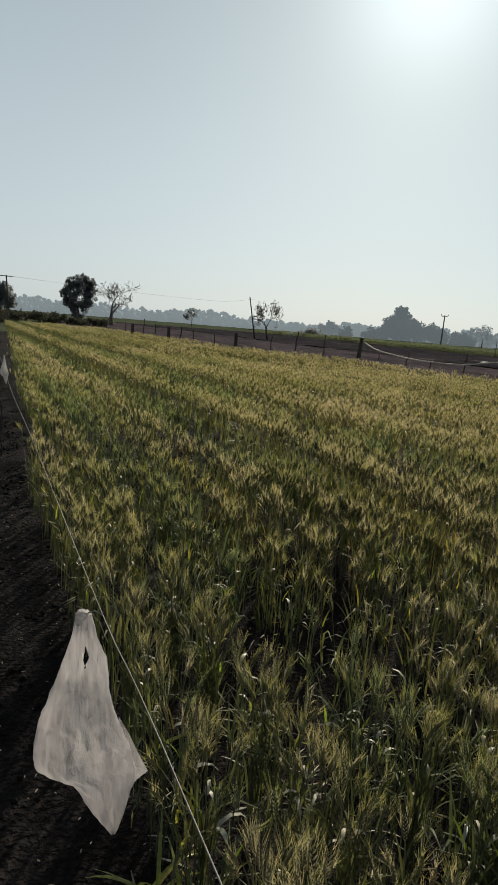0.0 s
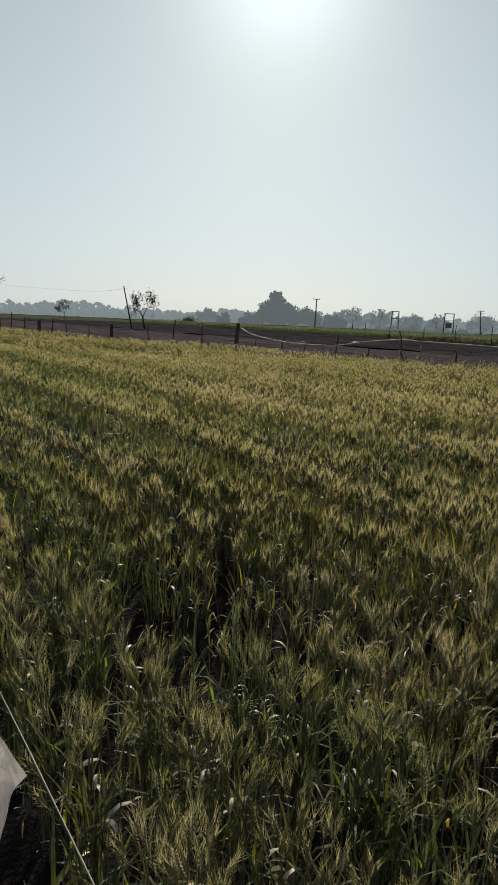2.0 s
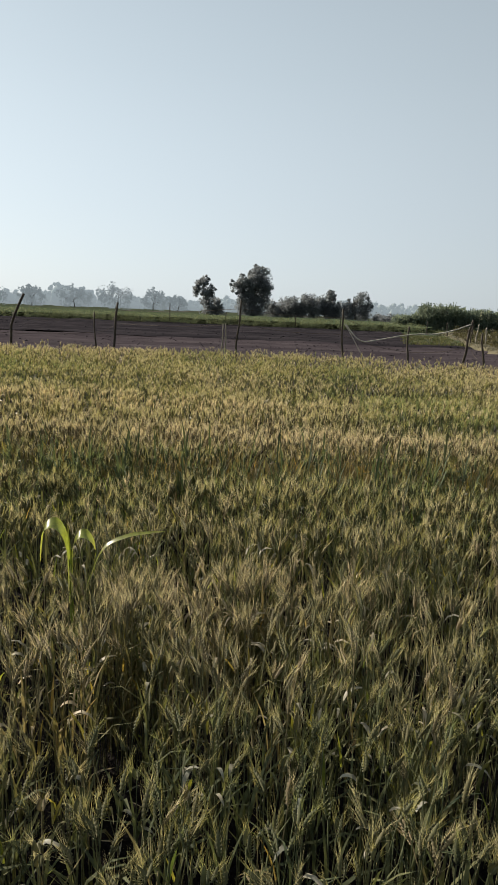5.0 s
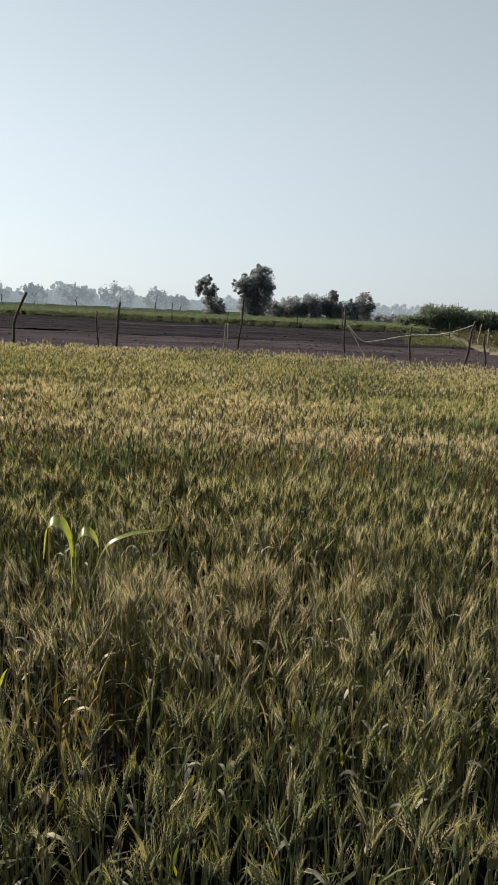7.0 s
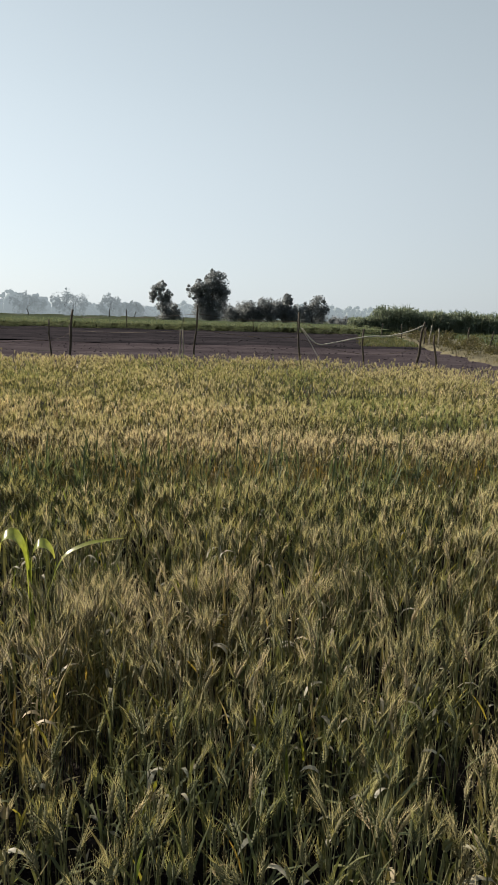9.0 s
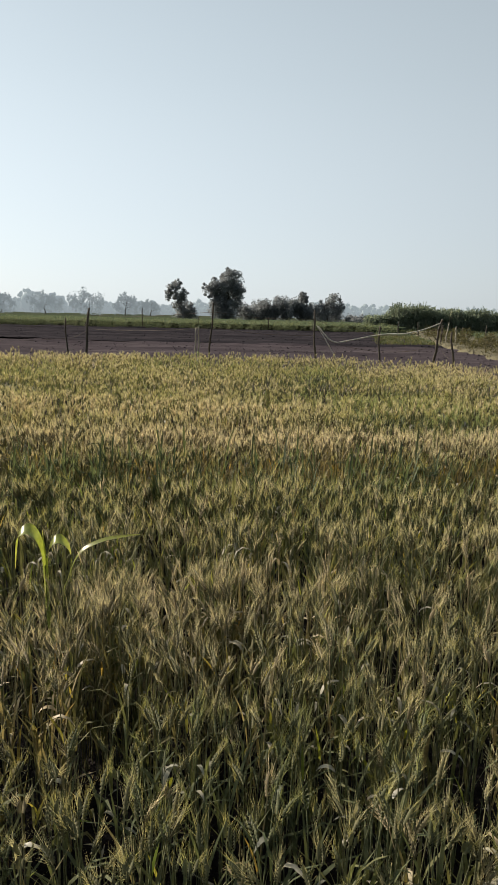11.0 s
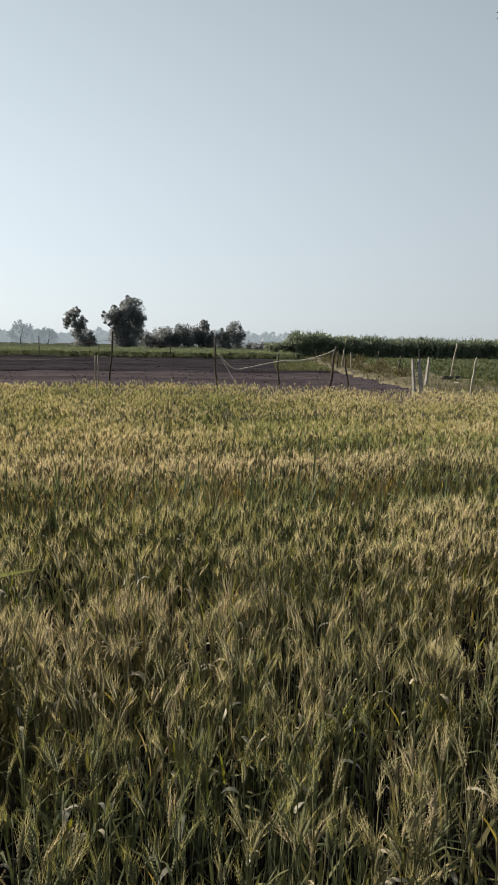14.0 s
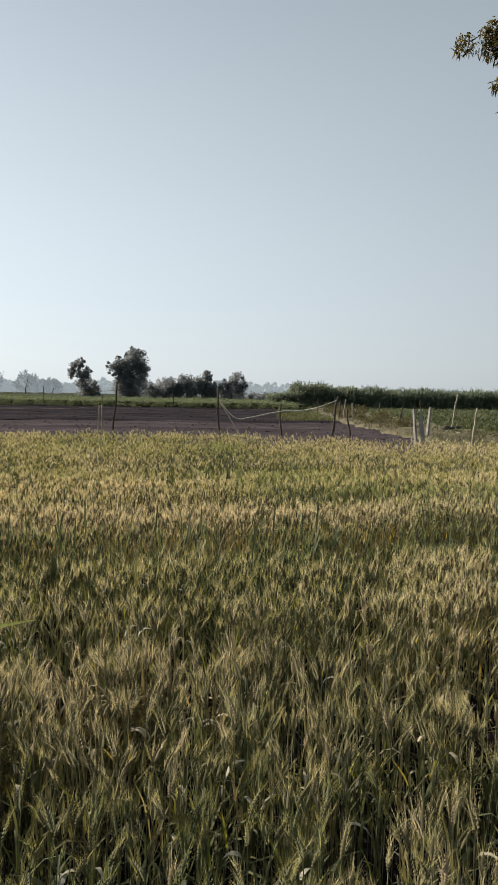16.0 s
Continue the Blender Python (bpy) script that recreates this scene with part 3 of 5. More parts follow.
def fence_post(base, top, radius, mat, label, group, bend=0.0, name="fence_post", square=False):
    """A rough stake, its foot at base on the ground and its head at top, a little crooked."""
    rng = random.Random(round(base[0] * 91 + base[1] * 57, 2))
    b, t = Vector((base[0], base[1], -0.05)), Vector(top)
    n = 9
    pts, rad = [], []
    for i in range(n):
        s = i / (n - 1)
        p = b.lerp(t, s)
        k = math.sin(s * 3.14) * 0.02 + (bend * max(0, s - 0.65) ** 2 * 6)
        pts.append(p + Vector((0.02 * math.sin(i * 2.1 + base[0]), k + 0.012 * math.sin(i * 1.7 + base[1]), 0)) * (0 if square else 1))
        rad.append(radius * (1.12 - 0.3 * s) * (1 if square else rng.uniform(0.88, 1.12)))
    bm = bmesh.new()
    tube(bm, pts, rad, 4 if square else 8)
    if not square:
        # stub of a cut branch
        q = pts[6]
        tube(bm, [q, q + Vector((rng.uniform(-0.05, 0.05), radius * 2.2, 0.05))], [radius * 0.45, radius * 0.3], 5)
    ob = part(name, bm, mat, None, label, smooth=not square)
    return tagged(ob, label, "fence post", group)


WALL = "crooked wooden stakes of the field fence"
DARK = "crooked dark wooden stake at the wheat field's edge"
SHORT = "short dark wooden stake at the wheat field's edge"
THICK = "thick squared dark wooden post in the fence line"
STAKES = [  # x, y, head's x, y, z, radius, kind
    (6.41, 45.0, 6.40, 45.0, 1.16, 0.05, 0), (6.26, 40.9, 6.25, 40.9, 1.09, 0.12, 2), (7.08, 38.4, 7.10, 38.4, 1.22, 0.05, 0),
    (6.70, 34.2, 6.69, 34.2, 1.16, 0.11, 2), (8.23, 38.7, 8.30, 38.7, 1.47, 0.05, 0), (7.58, 32.6, 7.61, 32.6, 1.30, 0.045, 0),
    (7.50, 29.3, 7.48, 29.3, 1.22, 0.11, 2), (7.80, 28.7, 7.95, 28.6, 1.33, 0.05, 0), (8.74, 29.3, 8.72, 29.3, 1.15, 0.04, 1),
    (9.71, 28.9, 9.69, 28.9, 1.09, 0.04, 1), (8.91, 23.8, 8.90, 23.8, 1.24, 0.095, 2), (9.65, 22.0, 9.71, 22.0, 1.26, 0.04, 1),
    (10.90, 22.5, 11.02, 22.4, 1.51, 0.045, 0), (11.50, 21.0, 11.48, 21.0, 1.45, 0.04, 0), (11.74, 19.0, 11.80, 18.9, 1.48, 0.10, 2),
    (12.12, 18.2, 12.11, 18.2, 1.03, 0.03, 1), (11.82, 16.3, 11.89, 16.2, 1.19, 0.035, 0), (11.96, 15.2, 11.98, 15.2, 1.00, 0.035, 1),
    (12.33, 14.2, 12.36, 14.1, 1.29, 0.035, 0), (12.36, 12.9, 12.39, 12.8, 1.00, 0.035, 1), (12.50, 11.4, 12.30, 11.6, 1.49, 0.035, 0),
    (13.92, 11.0, 13.91, 11.0, 1.00, 0.045, 1), (13.39, 7.7, 13.39, 7.7, 1.26, 0.03, 0), (13.19, 6.4, 13.21, 6.4, 1.41, 0.03, 0),
    (15.34, 4.5, 15.34, 4.6, 1.39, 0.035, 0), (14.94, 4.0, 14.97, 3.9, 1.64, 0.05, 0),
    (13.0, 0.85, 13.01, 0.73, 1.79, 0.035, 0), (12.62, -1.44, 12.64, -1.31, 1.69, 0.038, 0), (12.54, -2.72, 12.58, -2.61, 1.40, 0.036, 0),
    (12.30, -3.60, 12.26, -3.74, 1.57, 0.042, 0), (11.88, -4.06, 11.93, -3.85, 1.34, 0.034, 0),
]
for x, y, tx, ty, tz, r, k in STAKES:
    fence_post((x, y), (tx, ty, tz), r * (0.62, 0.62, 0.8)[k], M_WOOD, (DARK, SHORT, THICK)[k], WALL, square=(k == 2))
fence_post((13.05, 5.78), (13.11, 5.55, 1.74), 0.030, M_WOOD, "tall dark stake with a hooked bent head", WALL, bend=-0.25)
for x, y, tx, ty, tz, r in ((13.11, 1.14, 13.11, 1.10, 1.29, 0.015), (13.12, 1.03, 13.12, 1.05, 1.29, 0.015), (13.51, 11.95, 13.52, 11.91, 1.12, 0.025)):
    fence_post((x, y), (tx, ty, tz), r, M_PALEWOOD, "thin bleached pale stake beside the dark posts", "pale stakes")
for x, y, tx, ty, tz, r in ((18.54, -8.04, 18.58, -7.93, 1.21, 0.055), (18.45, -8.26, 18.51, -8.10, 1.21, 0.065), (22.08, -9.90, 22.06, -9.98, 1.21, 0.06)):
    fence_post((x, y), (tx, ty, tz), r, M_CONCRETE, "weathered square white concrete post in rough grass", "concrete gate posts", name="concrete_post", square=True)
for x, y, tx, ty, tz, r in ((27.14, -13.27, 27.07, -13.46, 1.76, 0.036), (17.83, -9.54, 17.80, -9.63, 1.29, 0.03)):
    fence_post((x, y), (tx, ty, tz), r, M_PALEWOOD, "leaning pale bamboo pole in the grass", "bamboo poles", name="bamboo_pole")

# the thick post bound with wire
cap = thing("bound_post", (13.68, 9.25, 0), "thick dark fence post bound with wire and rope ends", "fence post")
bm = bmesh.new()
tube(bm, [(0, 0, -0.05), (0.01, 0, 0.4), (-0.01, 0.01, 0.8), (0, 0, 1.17)], [0.105, 0.098, 0.095, 0.095], 10)
part("shaft", bm, M_WOOD, cap, smooth=True)
bm = bmesh.new()
tube(bm, [(0, 0, 1.22), (0, 0.01, 1.36), (-0.01, 0.02, 1.44)], [0.085, 0.095, 0.06], 9)
part("head", bm, M_WOOD, cap)
bm = bmesh.new()
tube(bm, [(0.10 * math.cos(k * 0.5), 0.10 * math.sin(k * 0.5), 1.08 + 0.0022 * k) for k in range(60)], [0.008] * 60, 5)
part("binding", bm, M_ROPE, cap, "pale rope wound round the neck")
bm = bmesh.new()
tube(bm, [(-0.06, 0.08, 1.12), (-0.07, 0.15, 0.98), (-0.04, 0.19, 0.86)], [0.014, 0.012, 0.008], 5)
part("rope_end", bm, M_ROPE, cap, "loose pale rope end")


def rope(name, pts, radius, mat, label, category, group=""):
    """A slack line through points, smoothed."""
    P = [Vector(p) for p in pts]
    out = []
    for i in range(len(P) - 1):
        p0, p1, p2, p3 = P[max(i - 1, 0)], P[i], P[i + 1], P[min(i + 2, len(P) - 1)]
        for k in range(6):
            s = k / 6
            out.append(0.5 * ((2 * p1) + (p2 - p0) * s + (2 * p0 - 5 * p1 + 4 * p2 - p3) * s * s + (3 * p1 - p0 - 3 * p2 + p3) * s ** 3))
    out.append(P[-1])
    bm = bmesh.new()
    tube(bm, out, [radius * (1 + 0.12 * math.sin(i * 1.3)) for i in range(len(out))], 6)
    ob = part(name, bm, mat, None, label, smooth=True)
    return tagged(ob, label, category, group)


rope("slack_rope", [(12.25, -3.73, 1.50), (12.33, -3.43, 1.37), (12.41, -3.1, 1.28), (12.52, -2.64, 1.245), (12.6, -1.97, 1.10), (12.62, -1.76, 1.07), (12.64, -1.6, 1.15), (12.64, -1.4, 1.38)],
     0.011, M_ROPE, "slack pale rope slung between fence stakes", "rope", "ropes on the fence")
rope("slack_rope", [(12.61, -1.36, 1.40), (12.59, -1.55, 1.12), (12.58, -1.67, 0.92), (12.57, -1.85, 0.6), (12.57, -1.95, 0.0)],
     0.006, M_ROPE, "thin loose pale rope hanging down to the ground", "rope", "ropes on the fence")
rope("slack_rope", [(11.82, 18.7, 1.32), (10.9, 16.6, 1.17), (11.0, 15.6, 1.05), (11.2, 14.9, 0.99), (11.6, 14.1, 0.97), (11.95, 13.5, 1.01), (12.1, 12.9, 1.12), (12.35, 11.75, 1.25), (12.7, 11.13, 1.24), (13.2, 10.2, 1.22), (13.55, 9.35, 1.20)],
     0.014, M_ROPE, "long slack pale rope sagging along the fence", "rope", "ropes on the fence")

# thin wires from stake to stake
heads = [s for s in STAKES if s[6] == 0 and s[0] > 7.3]
for a, b in zip(heads, heads[1:]):
    for lower in (0.18, 0.5):
        p, q = Vector((a[2], a[3], a[4] - lower)), Vector((b[2], b[3], b[4] - lower))
        if (p - q).length < 9:
            mid = (p + q) / 2 - Vector((0, 0, 0.05))
            rope("fence_wire", [p, mid, q], 0.004, M_WIRE, "thin rusty wire strung between the stakes", "wire", "fence wires")


# ---- right-hand corner: grass bund, old side fence, low green field ----


def polar(az, d, z=0.0):
    return (d * math.sin(radians(az)), d * math.cos(radians(az)), z)


def bund_side(x):
    """Where the ploughed soil ends and the grass bank begins."""
    return -9.3 - 0.07 * np.maximum(x - 23, 0) - 0.09 * np.maximum(x - 36, 0) + 0.12 * np.sin(x * 1.3) + 0.08 * np.sin(x * 3.1)


V, F = grid(13.2, 90, 120, -60, -10.4, 90, lambda x, y: 0.03 + 0.05 * vnoise(x * 1.2, y * 1.2, 11) + 0.03 * vnoise(x * 4, y * 4, 12))
tagged(tri_mesh("green_field", V, F, [M_GREENFIELD]), "low green crop field beside the ploughed land", "field", kind="structure")
V, F = grid(12.6, 66, 170, 0, 1, 36, lambda x, y: -0.08 + (0.20 + 0.05 * vnoise(x * 1.5, y * 1.5, 13) + 0.03 * vnoise(x * 6, y * 6, 14)) * np.clip((bund_side(x) - y) / 0.35, 0, 1) ** 0.7 * 1.1, lambda x, v: (x, bund_side(x) - 4.6 * v))
tagged(tri_mesh("grass_bund", V, F, [M_BUND]), "low earth bank of dry straw-coloured grass between fields", "bank", kind="structure")


def tufts(name, pick, n, height, width, mats, label, category, blades=6, droop=1.2, seed=1, tint=(0.3, 0.25)):
    """Many small clumps of blades over a stretch of ground, as one mesh."""
    rng = np.random.RandomState(seed)
    t, T = Tris(), []
    for _ in range(n):
        x, y, z = pick(rng)
        g, tone = rng.uniform(0.6, 1.25), rng.normal(*tint)
        for k in range(blades):
            v, f = blade(rng, (x + rng.normal(0, 0.3 * width * 6), y + rng.normal(0, 0.3 * width * 6), z), rng.uniform(0, 6.28), height * g * rng.uniform(0.7, 1.1), width, rng.uniform(1.0, 1.5), rng.uniform(0.3, droop), 3, rng.normal(0, 0.3))
            t.add(v, f, rng.randint(len(mats)))
            T += [tone] * len(v)
    V, F, m = t.done()
    return tagged(tri_mesh(name, V, F, mats, m, np.clip(T, 0, 1)), label, category, kind="stuff")


def bank_place(r, start, length, deep):
    x = start + length * r.uniform() ** 1.4
    return (x, bund_side(x) - 0.15 - deep * r.uniform(), -0.02)


tufts("bund_grass", lambda r: bank_place(r, 14, 50, 2.6), 1700, 0.34, 0.02, [M_VINE, M_DRYCROWN], "rough dry and green grass on the bank", "grass", 5, 1.6, 3, (0.5, 0.25))
tufts("field_edge_grass", lambda r: bank_place(r, 12.8, 12, 4.4), 1300, 0.34, 0.016, [M_LOWCROP, M_VINE], "rough green grass round the concrete posts", "grass", 5, 1.5, 5, (0.55, 0.25))


def patch_place(r):
    x = r.uniform(35.5, 50)
    return (x, bund_side(x) + 0.3 + 3.2 * r.uniform(), 0.0)


tufts("low_plants", patch_place, 900, 0.26, 0.05, [M_LOWCROP], "patch of low yellow-green plants on the ploughed land", "plants", 5, 2.0, 16, (0.6, 0.25))


def low_crop(r):
    d = 20 + 62 * r.uniform() ** 1.3
    return (d, -12.5 - (d - 12) * r.uniform() * 0.75, 0.0)


tufts("low_crop_plants", low_crop, 2600, 0.32, 0.095, [M_LOWCROP], "low leafy green crop plants in the side field", "crop", 5, 2.0, 6, (0.35, 0.25))
for i, (x, y, tz) in enumerate(((38.5, -11.3, 1.31), (38.9, -11.1, 1.16), (36.0, -11.2, 1.14), (41.0, -13.2, 1.0), (37.8, -13.5, 1.22), (30.5, -12.0, 1.12), (44.5, -12.6, 1.1), (50.0, -12.4, 1.2), (36.9, -15.9, 1.42), (56.0, -12.0, 1.2))):
    fence_post((x, y), (x + 0.05 * math.sin(i * 2.0), y - 0.16 * math.sin(i * 1.3 + 1), tz), 0.04, M_PALEWOOD if i in (0, 2) else M_WOOD, "old leaning fence stake on the grass bank", "stakes of the side fence")


def log(place, length, r, az, label):
    bm = bmesh.new()
    d = Vector((math.cos(az), math.sin(az), 0))
    pts = [Vector(place) + d * length * (k / 6 - 0.5) + Vector((0, 0, 0.02 * math.sin(k * 1.8))) for k in range(7)]
    tube(bm, pts, [r * (1 + 0.15 * math.sin(k * 2.3)) for k in range(7)], 8)
    tagged(part("log", bm, M_WOOD if r > 0.1 else M_PALEWOOD, None, label, smooth=True), label, "log", "logs in the grass")


log((26.8, -13.2, 0.16), 1.3, 0.13, -1.2, "dark old log lying in the grass")
log((24.2, -12.3, 0.09), 0.6, 0.06, 0.4, "short pale log lying in the grass")


def sack(place):
    bm = bmesh.new()
    bmesh.ops.create_icosphere(bm, subdivisions=3, radius=0.22)
    for v in bm.verts:
        v.co *= 1 + 0.35 * noise.noise(v.co * 9)
        v.co.z = max(v.co.z * 0.55, -0.08)
        v.co.x *= 1.5
    ob = part("plastic_sack", bm, M_BAG, None, "", smooth=True)
    ob.location = place
    tagged(ob, "crumpled white plastic sack lying on ploughed soil", "plastic sack")


sack((34.9, 37.9, 0.12))

# ---- far crops ----


def crop_front(y):
    return 59.0 - 0.05 * (y - 10)


def crop_strip():
    """A belt of leafy plants: small leaves in uneven heaps, thickest along the front."""
    rng = np.random.RandomState(8)
    n = 6000
    y = rng.uniform(-13, 130, n)
    x = crop_front(y) + 9 * rng.uniform(size=n) ** 2.0 + 0.35 * rng.normal(size=n)
    h = 0.72 + 0.14 * vnoise(x * 0.7, y * 0.7, 9) + 0.09 * rng.normal(size=n)
    cs = np.concatenate([np.stack([x, y, h * f], 1) for f in (0.3, 0.62, 0.9)])
    V, F, tone = leaf_cloud(rng, cs, np.tile((0.30, 0.30, 0.24), (len(cs), 1)), 85000, 0.065)
    tagged(tri_mesh("tall_green_crop", V, F, [M_CROP], None, tone), "tall leafy green crop in a strip behind the ploughed field", "crop", kind="stuff")


V, F = grid(0, 1, 60, -14, 140, 160, lambda x, y: 0.56 + 0.10 * vnoise(x * 0.9, y * 0.9, 15), lambda u, y: (60.5 - 0.05 * (y - 10) + u * 42, y))
tagged(tri_mesh("green_crop_canopy", V, F, [M_GREENFIELD]), "even green top of the far crop", "crop", kind="structure")


def cane_place(r):
    s = r.uniform()
    x, y = 72 + 9 * s + 3.5 * r.uniform() ** 1.5, -11.9 - 37.7 * s
    return (x + (0 if r.uniform() > 0.15 else -0.8), y, 0.0)


def cane_block():
    rng = np.random.RandomState(21)
    t, T = Tris(), []
    for _ in range(1700):
        x, y, z = cane_place(rng)
        h = (2.55 + 0.55 * math.exp(-((y + 17.5) / 4.0) ** 2) + 0.16 * math.sin(y * 0.7) + 0.16 * math.sin(y * 1.9 + x) + 0.12 * math.sin(y * 4.3)) * rng.uniform(0.7, 1.12)
        if y > -14.8:
            h *= 0.62
        tone = rng.normal(0.35, 0.2)
        for k in range(9):
            s = rng.uniform(0.15, 1.0)
            v, f = blade(rng, (x, y, h * s * 0.85), rng.uniform(0, 6.28), rng.uniform(0.55, 1.1), 0.075, rng.uniform(0.6, 1.4), rng.uniform(1.0, 2.8), 2, rng.normal(0, 0.3))
            t.add(v, f, 0)
            T += [tone + 0.4 * (rng.uniform() < 0.08)] * len(v)
        v, f = ribbon([np.array([x, y, 0.0]), np.array([x, y, h * 0.9])], [0.06, 0.05], np.array([0.5, 0.85, 0]))
        t.add(v, f, 0)
        T += [tone + 0.2] * len(v)
    V, F, m = t.done()
    # thick leafage between the stalks
    cs, ss = [], []
    for _ in range(1300):
        x, y, z = cane_place(rng)
        h = (2.42 + 0.5 * math.exp(-((y + 17.5) / 4.0) ** 2) + 0.16 * math.sin(y * 0.7) + 0.16 * math.sin(y * 1.9)) * (0.62 if y > -14.8 else 1)
        cs.append((x, y, h * rng.uniform(0.15, 0.92)))
        ss.append((0.5, 0.5, 0.38))
    V2, F2, tone = leaf_cloud(rng, cs, ss, 30000, 0.15)
    V2[:, 2] = np.maximum(V2[:, 2], 0.0)
    V, F, m, T = np.concatenate([V, V2]), np.concatenate([F, F2 + len(V)]), np.concatenate([m, np.zeros(len(F2), int)]), np.concatenate([T, tone])
    tagged(tri_mesh("sugarcane_stand", V, F, [M_CANE], m, np.clip(T, 0, 1)), "dense stand of tall green sugarcane with arching blades", "sugarcane", kind="stuff")

# ---- trees ----


def limbs(rng, base, height, radius, spread, forks, levels, least=0.034):
    """Branch lines: (points, radii), and the tips."""
    out, tips = [], []

    def grow(p, d, length, r, level):
        pts, rad = [p], [r]
        q = p.copy()
        for k in range(4):
            d = (d + 0.22 * Vector((rng.normal(), rng.normal(), 0.5 * rng.normal()))).normalized()
            q = q + d * length / 4
            pts.append(q.copy())
            rad.append(r * (1 - 0.13 * (k + 1)))
        out.append((pts, rad, level))
        if level >= levels:
            tips.append(q)
            return
        for k in range(forks):
            nd = (d + spread * Vector((rng.normal(), rng.normal(), 0.45 * rng.normal() + 0.25))).normalized()
            grow(pts[-1 if k else 3], nd, length * rng.uniform(0.6, 0.85), max(least, rad[-1] * 0.72), level + 1)

    grow(Vector(base), Vector((0, 0, 1)), height, radius, 0)
    return out, tips


def leaf_cloud(rng, centres, sizes, count, leaf):
    """Small leaf clumps scattered about centres: triangles and a tone for each."""
    t, T = Tris(), []
    c = np.array(centres)
    s = np.array(sizes)
    pick = rng.randint(0, len(c), count)
    d = rng.normal(size=(count, 3))
    d /= np.linalg.norm(d, axis=1)[:, None]
    d *= (rng.uniform(size=count) ** 0.42)[:, None] * s[pick]
    P = c[pick] + d
    a, b = rng.normal(size=(count, 3)), rng.normal(size=(count, 3))
    a /= np.linalg.norm(a, axis=1)[:, None]
    b -= a * (a * b).sum(1)[:, None]
    b /= np.linalg.norm(b, axis=1)[:, None]
    L = leaf * rng.uniform(0.6, 1.3, count)[:, None]
    V = np.stack([P - a * L, P + b * L * 0.55, P + a * L, P - b * L * 0.5], 1).reshape(-1, 3)
    i = np.arange(count)[:, None] * 4
    F = np.concatenate([i + [0, 1, 2], i + [0, 2, 3]])
    tone = np.repeat(np.clip(rng.normal(0.4, 0.22, count), 0, 1), 4)
    return V, F, tone


def tree(az, d, height, width, label, seed, crown=None, leaves=3500, leaf=0.22, bare=False, trunk_r=0.22, leaf_mat=None, bark=None, group="", forks=3, levels=3, name="tree"):
    """A tree on the ground: trunk with limbs, and a crown of many leaf clumps."""
    rng = np.random.RandomState(seed)
    base = polar(az, d)
    ob = thing(name, base, label, "tree", group)
    lines, tips = limbs(rng, (0, 0, -0.1), height * (0.26 if bare else 0.34), trunk_r, 0.95 if bare else 0.6, forks, levels, 0.016 if bare else 0.034)
    top = max(p.z for pts, _, _ in lines for p in pts)
    reach = sorted(math.hypot(p.x, p.y) for pts, _, _ in lines for p in pts)
    wide = reach[int(0.93 * len(reach))] if bare else reach[-1]
    sz, sx = (height * (0.97 if bare else 0.86)) / top, (width * (0.5 if bare else 0.40)) / wide
    bm = bmesh.new()
    for pts, rad, level in lines:
        tube(bm, [Vector((p.x * sx, p.y * sx, p.z * sz)) for p in pts], rad, 7 if level < 2 else 4)
    part("trunk", bm, bark or M_BARK, ob, smooth=True)
    if crown:
        side = Vector((math.cos(radians(az)), -math.sin(radians(az)), 0))
        cs = [tuple(side * u * width + Vector((0, 0, v * height)) + Vector((rng.normal(), rng.normal(), 0)) * 0.06 * width) for u, v, _ in crown]
        ss = [(1.28 * r * width, 1.28 * r * width, 1.1 * r * width) for _, _, r in crown]
        # smaller lobes about each mass give the uneven outline
        lob_c, lob_s = [], []
        for c, s in zip(cs, ss):
            for _ in range(20):
                q = rng.normal(size=3)
                q /= np.linalg.norm(q)
                lob_c.append(np.array(c) + q * s[0] * rng.uniform(0.3, 0.95))
                lob_s.append((s[0] * rng.uniform(0.30, 0.46),) * 3)
        for _ in range(0 if bare else 16):
            k = rng.randint(len(cs))
            q = rng.normal(size=3)
            lob_c.append(np.array(cs[k]) + q / np.linalg.norm(q) * ss[k][0] * rng.uniform(0.85, 1.15))
            lob_s.append((ss[k][0] * 0.16,) * 3)
        V, F, tone = leaf_cloud(rng, lob_c, lob_s, int(leaves * (1.0 if bare else 1.9)), leaf * 0.85)
        V[:, 2] = np.maximum(V[:, 2], 0.05)
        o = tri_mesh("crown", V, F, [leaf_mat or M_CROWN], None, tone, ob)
    return ob


crop_strip()
cane_block()
ROUND = [(0, 0.72, 0.30), (-0.25, 0.52, 0.24), (0.25, 0.55, 0.25), (0.02, 0.42, 0.28), (0.05, 0.88, 0.18)]
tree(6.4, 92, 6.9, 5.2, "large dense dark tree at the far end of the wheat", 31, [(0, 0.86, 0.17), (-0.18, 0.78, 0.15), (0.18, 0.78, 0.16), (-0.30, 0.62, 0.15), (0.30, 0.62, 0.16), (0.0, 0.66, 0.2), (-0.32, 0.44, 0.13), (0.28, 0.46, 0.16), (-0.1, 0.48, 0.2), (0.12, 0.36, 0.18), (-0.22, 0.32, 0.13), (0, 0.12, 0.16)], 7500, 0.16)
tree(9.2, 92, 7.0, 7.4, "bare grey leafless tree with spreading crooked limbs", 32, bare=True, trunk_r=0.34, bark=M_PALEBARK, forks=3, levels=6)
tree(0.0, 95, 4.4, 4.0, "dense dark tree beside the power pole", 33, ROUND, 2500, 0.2)
